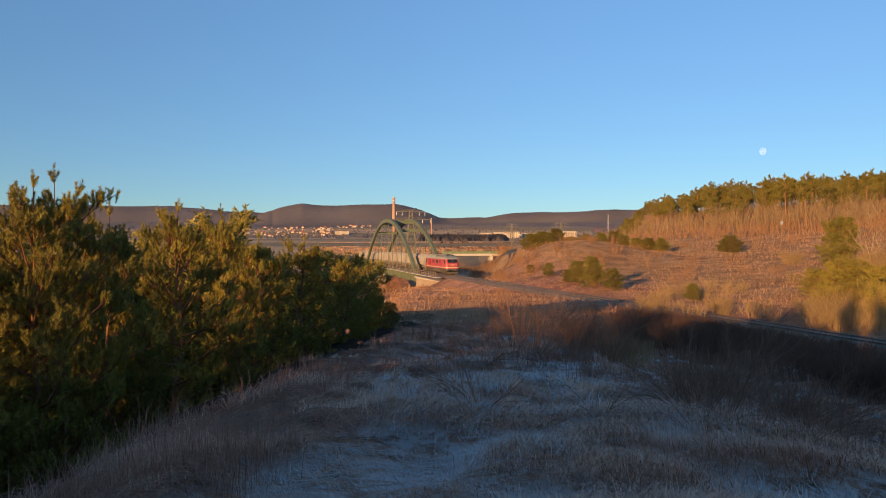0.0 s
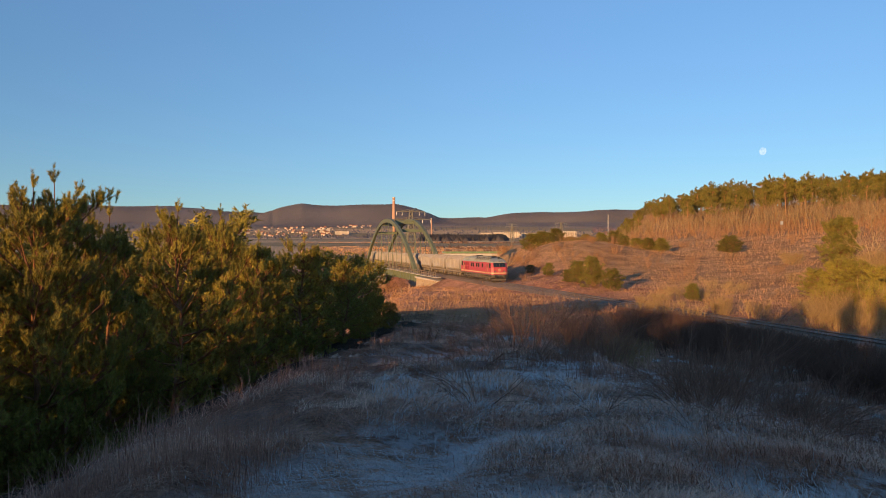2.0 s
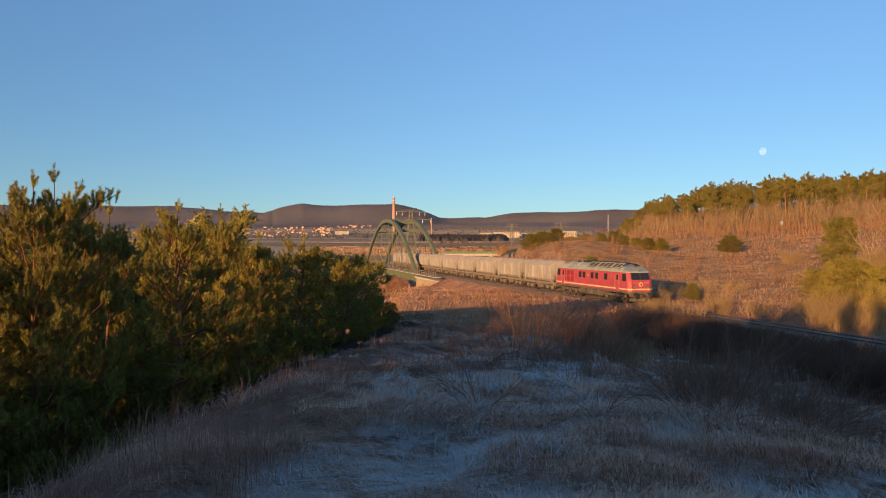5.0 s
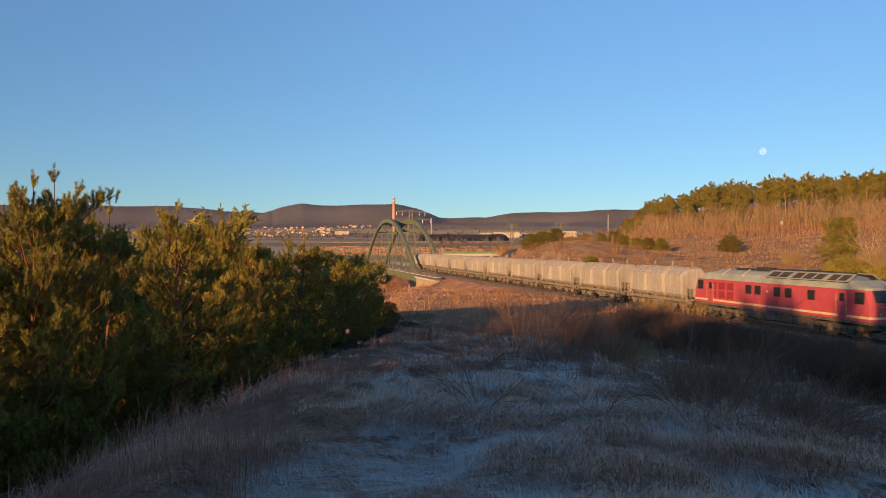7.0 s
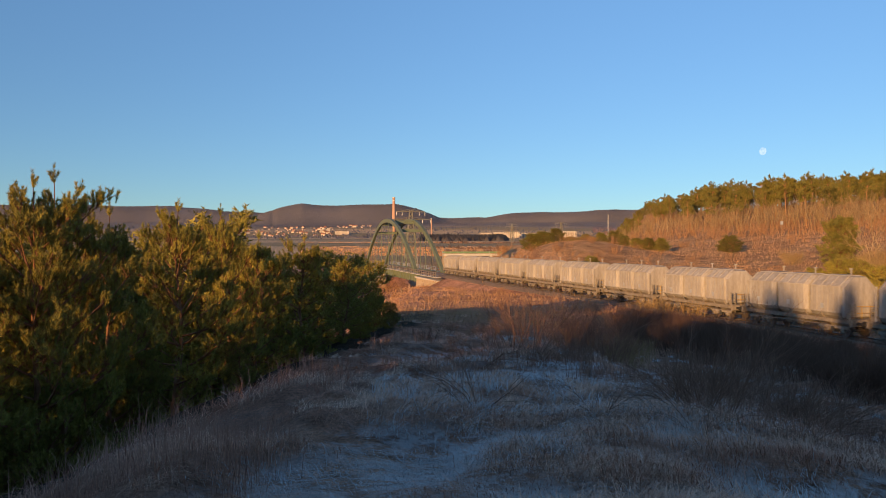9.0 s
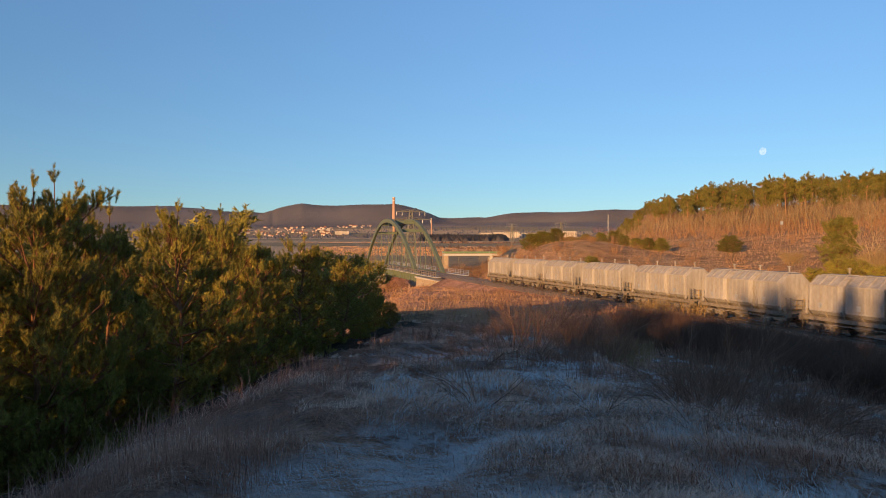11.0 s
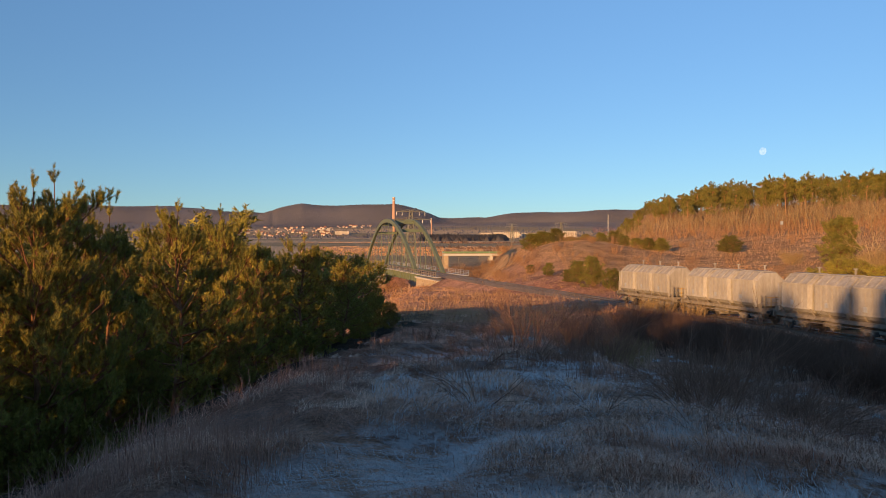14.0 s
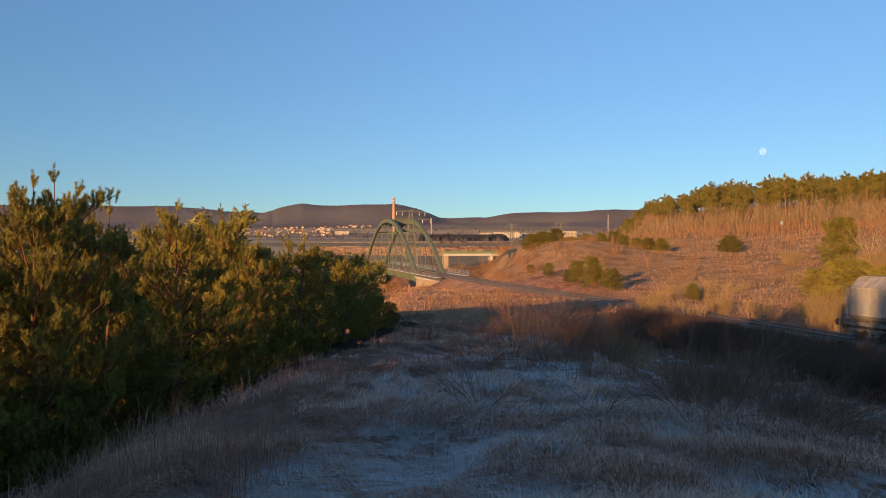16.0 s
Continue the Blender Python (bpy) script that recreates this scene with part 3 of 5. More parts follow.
            part("grab_rail", tube(bmesh.new(), (fx(-0.06), s * 0.3, 2.3), (fx(-0.06), s * 0.95, 2.3), 0.018, n=6), M_CREAM, body)
        part("top_lamp", tube(bmesh.new(), (fx(0.42), 0, 3.62), (fx(0.30), 0, 3.62), 0.12, n=12), M_LAMP, root, "top headlight")
        part("front_emblem", tube(bmesh.new(), (fx(0.02), 0, 2.12), (fx(-0.03), 0, 2.12), 0.24, n=20), M_CREAM, body, "round pale emblem")
        part("emblem_core", tube(bmesh.new(), (fx(-0.02), 0.03, 2.12), (fx(-0.04), 0.03, 2.12), 0.13, n=16), M_RED2, body)
        part("buffer_beam", boxed(*sorted((fx(0.1), fx(-0.06))), -1.4, 1.4, 0.8, 1.14, bevel=0.03), M_UNDER, root)
        part("rail_guard", boxed(*sorted((fx(0.3), fx(0.05))), -1.25, 1.25, 0.25, 0.62, bevel=0.06), M_UNDER, root, "dusty rail guard")
        for y in (-0.35, 0.3, 0.5, -0.55):
            part("air_hose", tube(bmesh.new(), (fx(-0.02), y, 0.95), (fx(-0.12), y, 0.5), 0.03, n=6), M_DARK, root)
    buffers(root, 0, 1), buffers(root, -L, -1)
    # running gear
    for c in (-4.45, -L + 4.45):
        for s in (-1, 1):
            b = part("bogie_frame", boxed(c - 2.7, c + 2.7, s * 1.1 - 0.08, s * 1.1 + 0.08, 0.62, 0.92, bevel=0.04), M_UNDER, root, "dusty bogie frame")
            for x in (c - 1.85, c, c + 1.85):
                part("axle_box", boxed(x - 0.2, x + 0.2, s * 1.1 - 0.16, s * 1.1 + 0.16, 0.36, 0.72, bevel=0.05), M_UNDER, b)
                for k in (-0.36, 0.36):
                    part("spring", tube(bmesh.new(), (x + k, s * 1.12, 0.5), (x + k, s * 1.12, 0.86), 0.1, n=8), M_DARK, b)
        for x in (c - 1.85, c, c + 1.85):
            wheelset(root, x, 0.525)
    part("fuel_tank", boxed(-13.4, -7.4, -1.3, 1.3, 0.42, 1.12, bevel=0.12), M_UNDER, root, "dusty fuel tank")
    for x in (-12.2, -10.4, -8.6):
        part("battery_box", boxed(x - 0.7, x + 0.7, -1.42, 1.42, 0.55, 1.1, bevel=0.03), M_UNDER, root)
    return root


def build_wagon():
    root = empty("hopper_wagon", pose(0, 0, 0), label="lime-dusted grey three-hopper covered freight wagon", category="freight wagon", group="wagons of the train")
    L = 12.54
    a0, hl = -1.3, 3.32
    W = 1.42
    for k in range(3):
        x1 = a0 - k * hl
        x0 = x1 - hl + 0.16
        sec = [(-W, 1.72), (-W, 3.52), (-0.62, 4.2), (0.62, 4.2), (W, 3.52), (W, 1.72), (1.15, 1.45), (-1.15, 1.45)]
        ring = lambda x, k_: [(x, y * k_, 1.45 + (z - 1.45) * (0.985 if k_ < 1 else 1)) for y, z in sec]
        h = part("hopper", loft([ring(x0, 0.88), ring(x0 + 0.3, 1.0), ring(x1 - 0.3, 1.0), ring(x1, 0.88)]), M_LIME, root, "grey hopper body under pale lime dust")
        bm = loft([[(x0 + 1.1, -0.35, 0.55), (x1 - 1.1, -0.35, 0.55), (x1 - 1.1, 0.35, 0.55), (x0 + 1.1, 0.35, 0.55)],
                   [(x0 + 0.15, -1.15, 1.45), (x1 - 0.15, -1.15, 1.45), (x1 - 0.15, 1.15, 1.45), (x0 + 0.15, 1.15, 1.45)]])
        part("discharge_cone", bm, M_LIMED, h)
        part("outlet_pipe", tube(bmesh.new(), ((x0 + x1) / 2, -1.2, 0.5), ((x0 + x1) / 2, 1.2, 0.5), 0.12, n=8), M_LIMED, h)
        for s in (-1, 1):
            for i in range(6):
                x = x0 + 0.33 + (x1 - x0 - 0.66) * i / 5
                wdt = 0.05 if i in (0, 5) else 0.028
                part("side_rib", boxed(x - wdt, x + wdt, s * W - 0.03, s * W + 0.03, 1.74, 3.5), M_LIME, h)
            part("eaves_bead", boxed(x0 + 0.28, x1 - 0.28, s * W - 0.035, s * W + 0.035, 3.48, 3.56), M_LIME, h)
            part("lower_bead", boxed(x0 + 0.28, x1 - 0.28, s * W - 0.035, s * W + 0.035, 1.7, 1.79), M_LIME, h)
            q = math.degrees(math.atan2(0.68, 0.8))
            for i in range(4):
                x = x0 + 0.32 + (x1 - x0 - 0.64) * i / 3
                part("roof_rib", boxed(-0.035, 0.035, -0.53, 0.53, -0.03, 0.05), M_LIME, h, m=pose(x, s * 1.02, 3.86, -s * q, 0, 0))
        part("loading_hatch", boxed(x0 + 0.35, x1 - 0.35, -0.5, 0.5, 4.2, 4.29, bevel=0.03), M_LIME, h)
        pipe = bmesh.new()
        xp = x1 - 1.0
        tube(pipe, (xp, 0.25, 4.15), (xp, 0.25, 4.68), 0.05, n=8)
        tube(pipe, (xp, 0.25, 4.66), (xp, 0.25, 4.74), 0.14, n=10)
        part("vent_pipe", pipe, M_LIME, h, "pale capped vent pipe")
        part("shield_plate", boxed(x0 + 1.2, x0 + 1.5, -W - 0.036, -W - 0.02, 1.95, 2.3), M_GALV, h, "small pale data panel")
    for x0, x1 in ((a0 - 3 * hl + 0.1, a0 - 3 * hl + 0.06), (a0, a0 + 0.04)):
        for s in (-1, 1):
            part("gable_post", boxed(min(x0, x1) - 0.03, max(x0, x1) + 0.03, s * 1.36 - 0.06, s * 1.36 + 0.06, 1.4, 3.5), M_LIME, root)
    # frame
    for s in (-1, 1):
        part("sole_bar", boxed(-L + 0.65, -0.65, s * 1.12 - 0.07, s * 1.12 + 0.07, 0.98, 1.26), M_LIMED, root, "dusty sole bar")
        for i in range(7):
            x = -1.6 - i * 1.55
            part("strut", tube(bmesh.new(), (x, s * 1.15, 1.2), (x - 0.25, s * 1.36, 1.75), 0.05, n=6), M_LIMED, root)
        part("brake_pipe", tube(bmesh.new(), (-L + 3.6, s * 1.22, 0.78), (-3.6, s * 1.22, 0.78), 0.045, n=6), M_LIMED, root, "dusty brake pipe")
        part("air_tank", tube(bmesh.new(), (-7.2, s * 0.85, 0.72), (-5.6, s * 0.85, 0.72), 0.2, n=12), M_LIMED, root)
    for e, xb in ((1, 0.0), (-1, -L)):
        part("headstock", boxed(xb - e * 0.66 - 0.07, xb - e * 0.66 + 0.07, -1.35, 1.35, 0.85, 1.26, bevel=0.02), M_LIMED, root)
        part("platform", boxed(*sorted((xb - e * 0.62, xb - e * 1.35)), -1.35, 1.35, 1.27, 1.32), M_LIMED, root, "dusty end platform")
        buffers(root, xb, e)
        lad = bmesh.new()
        for y in (-1.25, -0.85):
            box(lad, xb - e * 0.85 - 0.03, xb - e * 0.85 + 0.03, y - 0.03, y + 0.03, 0.6, 2.35)
        for i in range(6):
            box(lad, xb - e * 0.85 - 0.02, xb - e * 0.85 + 0.02, -1.25, -0.85, 0.75 + i * 0.28, 0.79 + i * 0.28)
        part("ladder", lad, M_LIMED, root, "dusty end ladder")
        rl = bmesh.new()
        for y in (-0.4, 0.3, 1.0, 1.3):
            tube(rl, (xb - e * 0.75, y, 1.3), (xb - e * 0.75, y, 2.2), 0.022, n=6)
        for z in (1.75, 2.2):
            tube(rl, (xb - e * 0.75, -0.8, z), (xb - e * 0.75, 1.3, z), 0.022, n=6)
        part("guard_rail", rl, M_YELLOW if e > 0 else M_LIMED, root, "end guard rail")
        bw = bmesh.new()
        tube(bw, (xb - e * 1.0, -1.2, 1.5), (xb - e * 1.0, -1.24, 1.5), 0.22, n=14)
        part("brake_wheel", bw, M_LIMED, root)
    for c in (-2.55, -L + 2.55):
        for s in (-1, 1):
            b = part("bogie_frame", boxed(c - 1.35, c + 1.35, s * 1.0 - 0.07, s * 1.0 + 0.07, 0.55, 0.78, bevel=0.04), M_LIMED, root, "dusty bogie frame")
            for x in (c - 0.9, c + 0.9):
                part("axle_box", boxed(x - 0.16, x + 0.16, s * 1.02 - 0.13, s * 1.02 + 0.13, 0.32, 0.62, bevel=0.04), M_LIMED, b)
            part("bolster_spring", tube(bmesh.new(), (c, s * 1.02, 0.4), (c, s * 1.02, 0.72), 0.16, n=10), M_DARK, b)
    for x in (-1.65, -3.45, -L + 3.45, -L + 1.65):
        wheelset(root, x, 0.46)
    return root


LOCO = build_loco()
FIRST = build_wagon()
WAGONS = [FIRST] + [copy_thing(FIRST, pose(0, 0, 0)) for _ in range(9)]
for w_ in WAGONS[1:]:
    for c_ in w_.children:
        if c_.name.startswith("wheelset"):
            WHEELS.append((c_, c_.matrix_basis.translation.x, 0.46))


# ---- plants ----
def hz(x, y):
    return float(height(np.array([x]), np.array([y]))[0])


def at_bearing(bx, r):
    """A ground point along a bearing (0 straight ahead, as a slope to the side) at depth r."""
    b = (bx - 784) / 1254
    return b * r, r


def segments_mesh(name, segs, mat, parent, label="", sides=3):
    """Tapered twigs: rows of start, end and two radii, as thin prisms in one mesh."""
    S = np.array(segs, float)
    a, b, ra, rb = S[:, 0:3], S[:, 3:6], S[:, 6], S[:, 7]
    d = b - a
    d /= np.linalg.norm(d, axis=1)[:, None] + 1e-9
    ref = np.where(np.abs(d[:, 2:3]) < 0.9, [[0, 0, 1.0]], [[1.0, 0, 0]])
    u = np.cross(d, ref)
    u /= np.linalg.norm(u, axis=1)[:, None]
    v = np.cross(d, u)
    V = []
    for pt, rad in ((a, ra), (b, rb)):
        for k in range(sides):
            t = math.tau * k / sides
            V.append(pt + rad[:, None] * (math.cos(t) * u + math.sin(t) * v))
    V = np.stack(V, 1).reshape(-1, 3)
    n = len(S)
    o = (np.arange(n) * 2 * sides)[:, None]
    F = np.concatenate([o + np.array([[k, (k + 1) % sides, sides + (k + 1) % sides, sides + k]]) for k in range(sides)])
    return arrays(name, V, F, mat, parent, label)


def tilt(d, ang, rng):
    """A direction turned away from d by ang."""
    d = d / np.linalg.norm(d)
    r = rng.normal(size=3)
    r -= d * r.dot(d)
    r /= np.linalg.norm(r) + 1e-9
    return d * math.cos(ang) + r * math.sin(ang)


def grow(segs, rng, p, d, length, rad, depth, kids, spread, lift, bend=0.25, steps=3):
    """A limb in steps, with side limbs from its upper part."""
    rad_end = rad * 0.45
    pts, q = [np.array(p)], np.array(d, float)
    for i in range(steps):
        q = tilt(q, rng.uniform(0, bend), rng) + np.array([0, 0, lift])
        q /= np.linalg.norm(q)
        pts.append(pts[-1] + q * length / steps)
        r0, r1 = rad + (rad_end - rad) * i / steps, rad + (rad_end - rad) * (i + 1) / steps
        segs.append((*pts[-2], *pts[-1], r0, r1))
    if depth > 0:
        for k in range(kids):
            f = rng.uniform(0.3, 1.0) * steps
            i = min(int(f), steps - 1)
            s = pts[i] + (pts[i + 1] - pts[i]) * (f - i)
            dd = tilt(pts[i + 1] - pts[i], rng.uniform(spread * 0.5, spread), rng)
            grow(segs, rng, s, dd, length * rng.uniform(0.45, 0.7), max(rad * 0.5, 0.0035), depth - 1, kids, spread, lift, bend, 2)


def needle_shoots(name, P, D, L, count, nlen, nwid, mat, parent, rng, label=""):
    """Shoots at points P along D, of length L, each set with count forward-pointing needles."""
    n = len(P)
    P, D = np.repeat(P, count, 0), np.repeat(D, count, 0)
    L = np.repeat(L, count)
    t = rng.uniform(0, 1, n * count) ** 0.8
    base = P + D * (L * t)[:, None]
    r = rng.normal(size=(n * count, 3))
    r -= D * (r * D).sum(1)[:, None]
    r /= np.linalg.norm(r, axis=1)[:, None] + 1e-9
    way = D * 0.7 + r * 0.75
    way /= np.linalg.norm(way, axis=1)[:, None]
    side = np.cross(way, rng.normal(size=(n * count, 3)))
    side /= np.linalg.norm(side, axis=1)[:, None] + 1e-9
    ln = nlen * rng.uniform(0.7, 1.2, n * count)[:, None]
    V = np.stack([base - side * nwid / 2, base + side * nwid / 2, base + way * ln], 1).reshape(-1, 3)
    F = np.arange(n * count * 3).reshape(-1, 3)
    return tagged(arrays(name, V, F, mat, parent, label), kind="stuff")


def build_pine(seed, H=6.0, R=2.0, whorls=9, per=5, clumps=4, fan=9, count=54, nlen=0.085, nwid=0.0145, shoot=0.20, leaders=2, skirt=0.0, mat=None):
    """A young Scots pine: trunk, whorls of upswept limbs, and clumps of bristling shoots on the twigs."""
    rng = np.random.RandomState(seed)
    root = empty("pine_tree", pose(0, 0, 0))
    trunk, limbs, P, D, L = [], [], [], [], []
    zs = np.linspace(0.25, H * 0.76, whorls + 1)
    rad = H * 0.016
    up = np.array([0, 0, 1.0])

    def unit(v):
        return v / (np.linalg.norm(v) + 1e-9)

    def clump(at, way, size, n):
        """Shoots that spread from one twig end and turn upwards."""
        for k in range(n):
            o = at + rng.normal(size=3) * np.array([0.11, 0.11, 0.08]) * size
            d2 = unit(way * 0.5 + up * 0.75 + rng.normal(size=3) * 0.33)
            ln = shoot * size * rng.uniform(0.65, 1.25)
            P.append(o), D.append(d2), L.append(ln)
            limbs.append((*(at - way * 0.08), *(o + d2 * ln * 0.8), 0.006, 0.004))

    centre = [np.array([0.0, 0.0, -0.3])]
    for i in range(whorls + 1):
        nxt = np.array([0.06 * R * math.sin(i * 0.7 + seed), 0.06 * R * math.cos(i * 0.9 + seed), zs[i]])
        f0, f1 = 1 - i / (whorls + 2), 1 - (i + 1) / (whorls + 2)
        trunk.append((*centre[-1], *nxt, rad * f0 + 0.01, rad * f1 + 0.01))
        centre.append(nxt)
    lop = rng.uniform(0, 6.28)
    for i in range(whorls + 1):
        c = centre[i + 1]
        f = zs[i] / H
        if f < skirt:
            continue
        reach = R * (0.72 + 0.28 * math.sin(min(f * 2.6, 1.57))) * max(1 - (f / 0.93) ** 2.3, 0.06) ** 0.75
        off = rng.uniform(0, 6.28)
        for k in range(per):
            a = off + k * math.tau / per + rng.uniform(-0.4, 0.4)
            ln = reach * rng.uniform(0.55, 1.12) * (1 + 0.14 * math.cos(a - lop))
            rise = rng.uniform(0.0, 0.35) + 0.9 * f ** 1.6
            d = unit(np.array([math.cos(a), math.sin(a), rise]))
            pts = [c + up * rng.uniform(-0.15, 0.15)]
            for q in range(4):
                d = unit(d + up * 0.10 + rng.normal(size=3) * 0.09)
                pts.append(pts[-1] + d * ln / 4)
                r0 = 0.008 + 0.016 * ln * (1 - q / 4)
                limbs.append((*pts[-2], *pts[-1], r0, r0 * 0.7))
            n = max(2, int(clumps * ln / R + 0.8))
            for j in range(n):
                t = 4 * (0.28 + 0.68 * (j + rng.uniform(0.2, 0.9)) / n)
                q = min(int(t), 3)
                o = pts[q] + (pts[q + 1] - pts[q]) * min(t - q, 1)
                w = unit(pts[q + 1] - pts[q])
                sd = unit(np.cross(w, up)) * (1 if j % 2 else -1)
                w2 = unit(w * 0.7 + sd * rng.uniform(0.4, 1.1) + up * rng.uniform(-0.1, 0.5))
                e = o + w2 * rng.uniform(0.12, 0.42) * R / 2
                limbs.append((*o, *e, 0.011, 0.007))
                clump(e, w2, rng.uniform(0.8, 1.15), fan)
            clump(pts[-1], d, 1.1, fan + 2)
    # leaders stand clear of the crown, each with a crown of side shoots
    for m in range(leaders):
        base = centre[-1] - up * 0.15 * m
        tall = (H - base[2]) * (1.0 if m == 0 else rng.uniform(0.75, 0.97))
        d2 = unit(up + rng.normal(size=3) * np.array([0.16, 0.16, 0]) * (0.5 + m))
        e = base + d2 * (tall - shoot * 1.3)
        limbs.append((*base, *e, 0.02, 0.012))
        P.append(e), D.append(d2), L.append(shoot * 1.5)
        for k in range(4):
            d3 = unit(tilt(d2, 0.55, rng) + up * 0.2)
            P.append(e - d2 * 0.04), D.append(d3), L.append(shoot * rng.uniform(1.0, 1.35))
        mid = base + (e - base) * 0.35
        for k in range(4):
            d3 = unit(tilt(d2, 0.8, rng) + up * 0.4)
            q = mid + d3 * 0.2
            limbs.append((*mid, *q, 0.01, 0.007))
            clump(q, d3, 1.0, 3)
    segments_mesh("trunk", trunk, M_BARK, root, "orange-brown scaly trunk", sides=8)
    tagged(segments_mesh("branchwork", limbs, M_BARK, root), kind="stuff")
    needle_shoots("foliage", np.array(P), np.array(D), np.array(L), count, nlen, nwid, mat or M_NEEDLE, root, rng, "dense olive-green needles")
    return root


def build_bare(name, seed, stems, length, rad, depth, kids, spread, lift, lean, mat, base=0.15):
    """A leafless shrub or tree."""
    rng = np.random.RandomState(seed)
    root = empty(name, pose(0, 0, 0))
    segs = []
    for i in range(stems):
        a = rng.uniform(0, 6.28)
        d = np.array([math.cos(a) * lean, math.sin(a) * lean, 1.0])
        d /= np.linalg.norm(d)
        o = rng.uniform(0, base)
        grow(segs, rng, np.array([math.cos(a) * o, math.sin(a) * o, -0.1]), d, length * rng.uniform(0.7, 1.1), rad * rng.uniform(0.7, 1.1), depth, kids, spread, lift)
    main = [s for s in segs if s[6] > rad * 0.4]
    fine = [s for s in segs if s[6] <= rad * 0.4]
    lower = segments_mesh("stemwork" if stems > 1 else "trunk", main, mat, root, sides=4)
    if stems > 1:
        tagged(lower, kind="stuff")
    if fine:
        tagged(segments_mesh("twigwork", fine, mat, root), kind="stuff")
    return root


def place(proto, x, y, s, turn, sink=0.0, sz=None, first=set()):
    """The prototype itself the first time, a copy after that."""
    m = Matrix.Translation((x, y, hz(x, y) - sink)) @ Matrix.Rotation(turn, 4, "Z") @ Matrix.Diagonal((s, s, sz or s, 1))
    if proto.name in first:
        return copy_thing(proto, m)
    first.add(proto.name)
    proto.matrix_basis = m
    return proto


rnd = random.Random(11)
PINES = [build_pine(s, 6.0, 2.1, leaders=q) for s, q in ((1, 2), (2, 2), (3, 1), (4, 3))]
SHADERS = [build_pine(s, 6.0, 2.2, whorls=10, per=6, clumps=5, count=15, nlen=0.14, nwid=0.045, shoot=0.36, fan=5) for s in (5, 6)]
PINES_ALL = PINES + SHADERS
for p_ in PINES_ALL:
    tagged(p_, "dense young Scots pine with olive-green needles", "pine tree", group="young pines on the slope")


def pine_at(i, bx, r, ztop, wide=1.0, kinds=PINES):
    x, y = at_bearing(bx, r)
    g = hz(x, y)
    s = (ztop - g) / 6.0
    turn = rnd.uniform(0, 6.28)
    ob = place(kinds[i % len(kinds)], x, y, s * wide, turn, 0.1, s)
    if kinds is PINES:
        ob.matrix_basis = Matrix.Translation((x, y, g - 0.1)) @ Matrix.Rotation(turn, 4, "Z") @ Matrix.Diagonal((s * wide, s * wide, s, 1))
    return ob


for i, (bx, r, zt, w) in enumerate(((60, 11.2, 7.6, 0.8), (108, 12.0, 7.78, 0.78), (-50, 10.6, 6.6, 0.9), (192, 13.7, 7.25, 0.74), (315, 16.6, 7.5, 0.9), (398, 20.5, 7.6, 0.66),
                                    (455, 23, 6.9, 0.9), (535, 26, 6.85, 1.1), (612, 31, 6.0, 1.0), (20, 18, 6.4, 0.9), (150, 20, 6.5, 1.2), (262, 23, 6.2, 0.9), (375, 30, 6.7, 1.2),
                                    (490, 35, 6.0, 1.2), (575, 40, 5.4, 1.2), (-110, 17, 6.8, 1.0), (425, 17.5, 4.6, 0.9), (250, 14, 4.6, 0.9), (640, 47, 4.9, 1.0), (80, 26, 5.2, 1.4), (190, 28, 5.0, 1.4), (300, 32, 4.8, 1.4), (430, 38, 4.6, 1.4), (530, 45, 4.4, 1.4), (-20, 24, 5.4, 1.4))):
    pine_at(i, bx, r, zt, w, PINES if i < 9 or i in (9, 11, 16, 17) else SHADERS)
for bx, r, h in ((690, 40, 1.5), (662, 37, 2.0), (640, 33, 1.7)):
    x, y = at_bearing(bx, r)
    place(SHADERS[1], x, y, h / 6, rnd.uniform(0, 6), 0.0)
# pines behind the camera, whose shade lies on the slope: a broken belt across the sun's way, with some taller tops
U_TOP = ([-36, -24, -22, -20, -17.5, -14.5, -13, -10.5, -8.5, -5, 0, 14], [11.2, 11.2, 10.2, 9.3, 9.7, 10.3, 9.5, 9.2, 10.2, 10.6, 10.6, 10.6])


def shade_pine(u, y, top, wide):
    x = (u - SUN_AZ.x * y) / -SUN_AZ.y
    h = top - hz(x, y)
    s, turn = min(max(h / 6 * wide, 0.62), 1.05), rnd.uniform(0, 6)
    ob = place(SHADERS[rnd.randrange(2)], x, y, s, turn)
    ob.matrix_basis = Matrix.Translation((x, y, top - h - 0.1)) @ Matrix.Rotation(turn, 4, "Z") @ Matrix.Diagonal((s, s, h / 6, 1))


for i in range(22):
    u = -35 + i * 2.3
    shade_pine(u + rnd.uniform(-0.5, 0.5), -17 + rnd.uniform(-1, 1), float(np.interp(u, *U_TOP)) + rnd.uniform(-0.25, 0.35), 1.0)
    shade_pine(u + 1.15 + rnd.uniform(-0.5, 0.5), -21 + rnd.uniform(-1, 1), float(np.interp(u, *U_TOP)) + rnd.uniform(0.0, 0.7), 1.0)
for u, top in ((-8.0, 13.4), (-6.2, 14.0), (-4.6, 13.0), (-1.0, 13.4), (1.4, 13.0), (4.6, 12.8), (7.4, 12.6), (10, 12.6)):
    shade_pine(u, -18, top, 0.3)

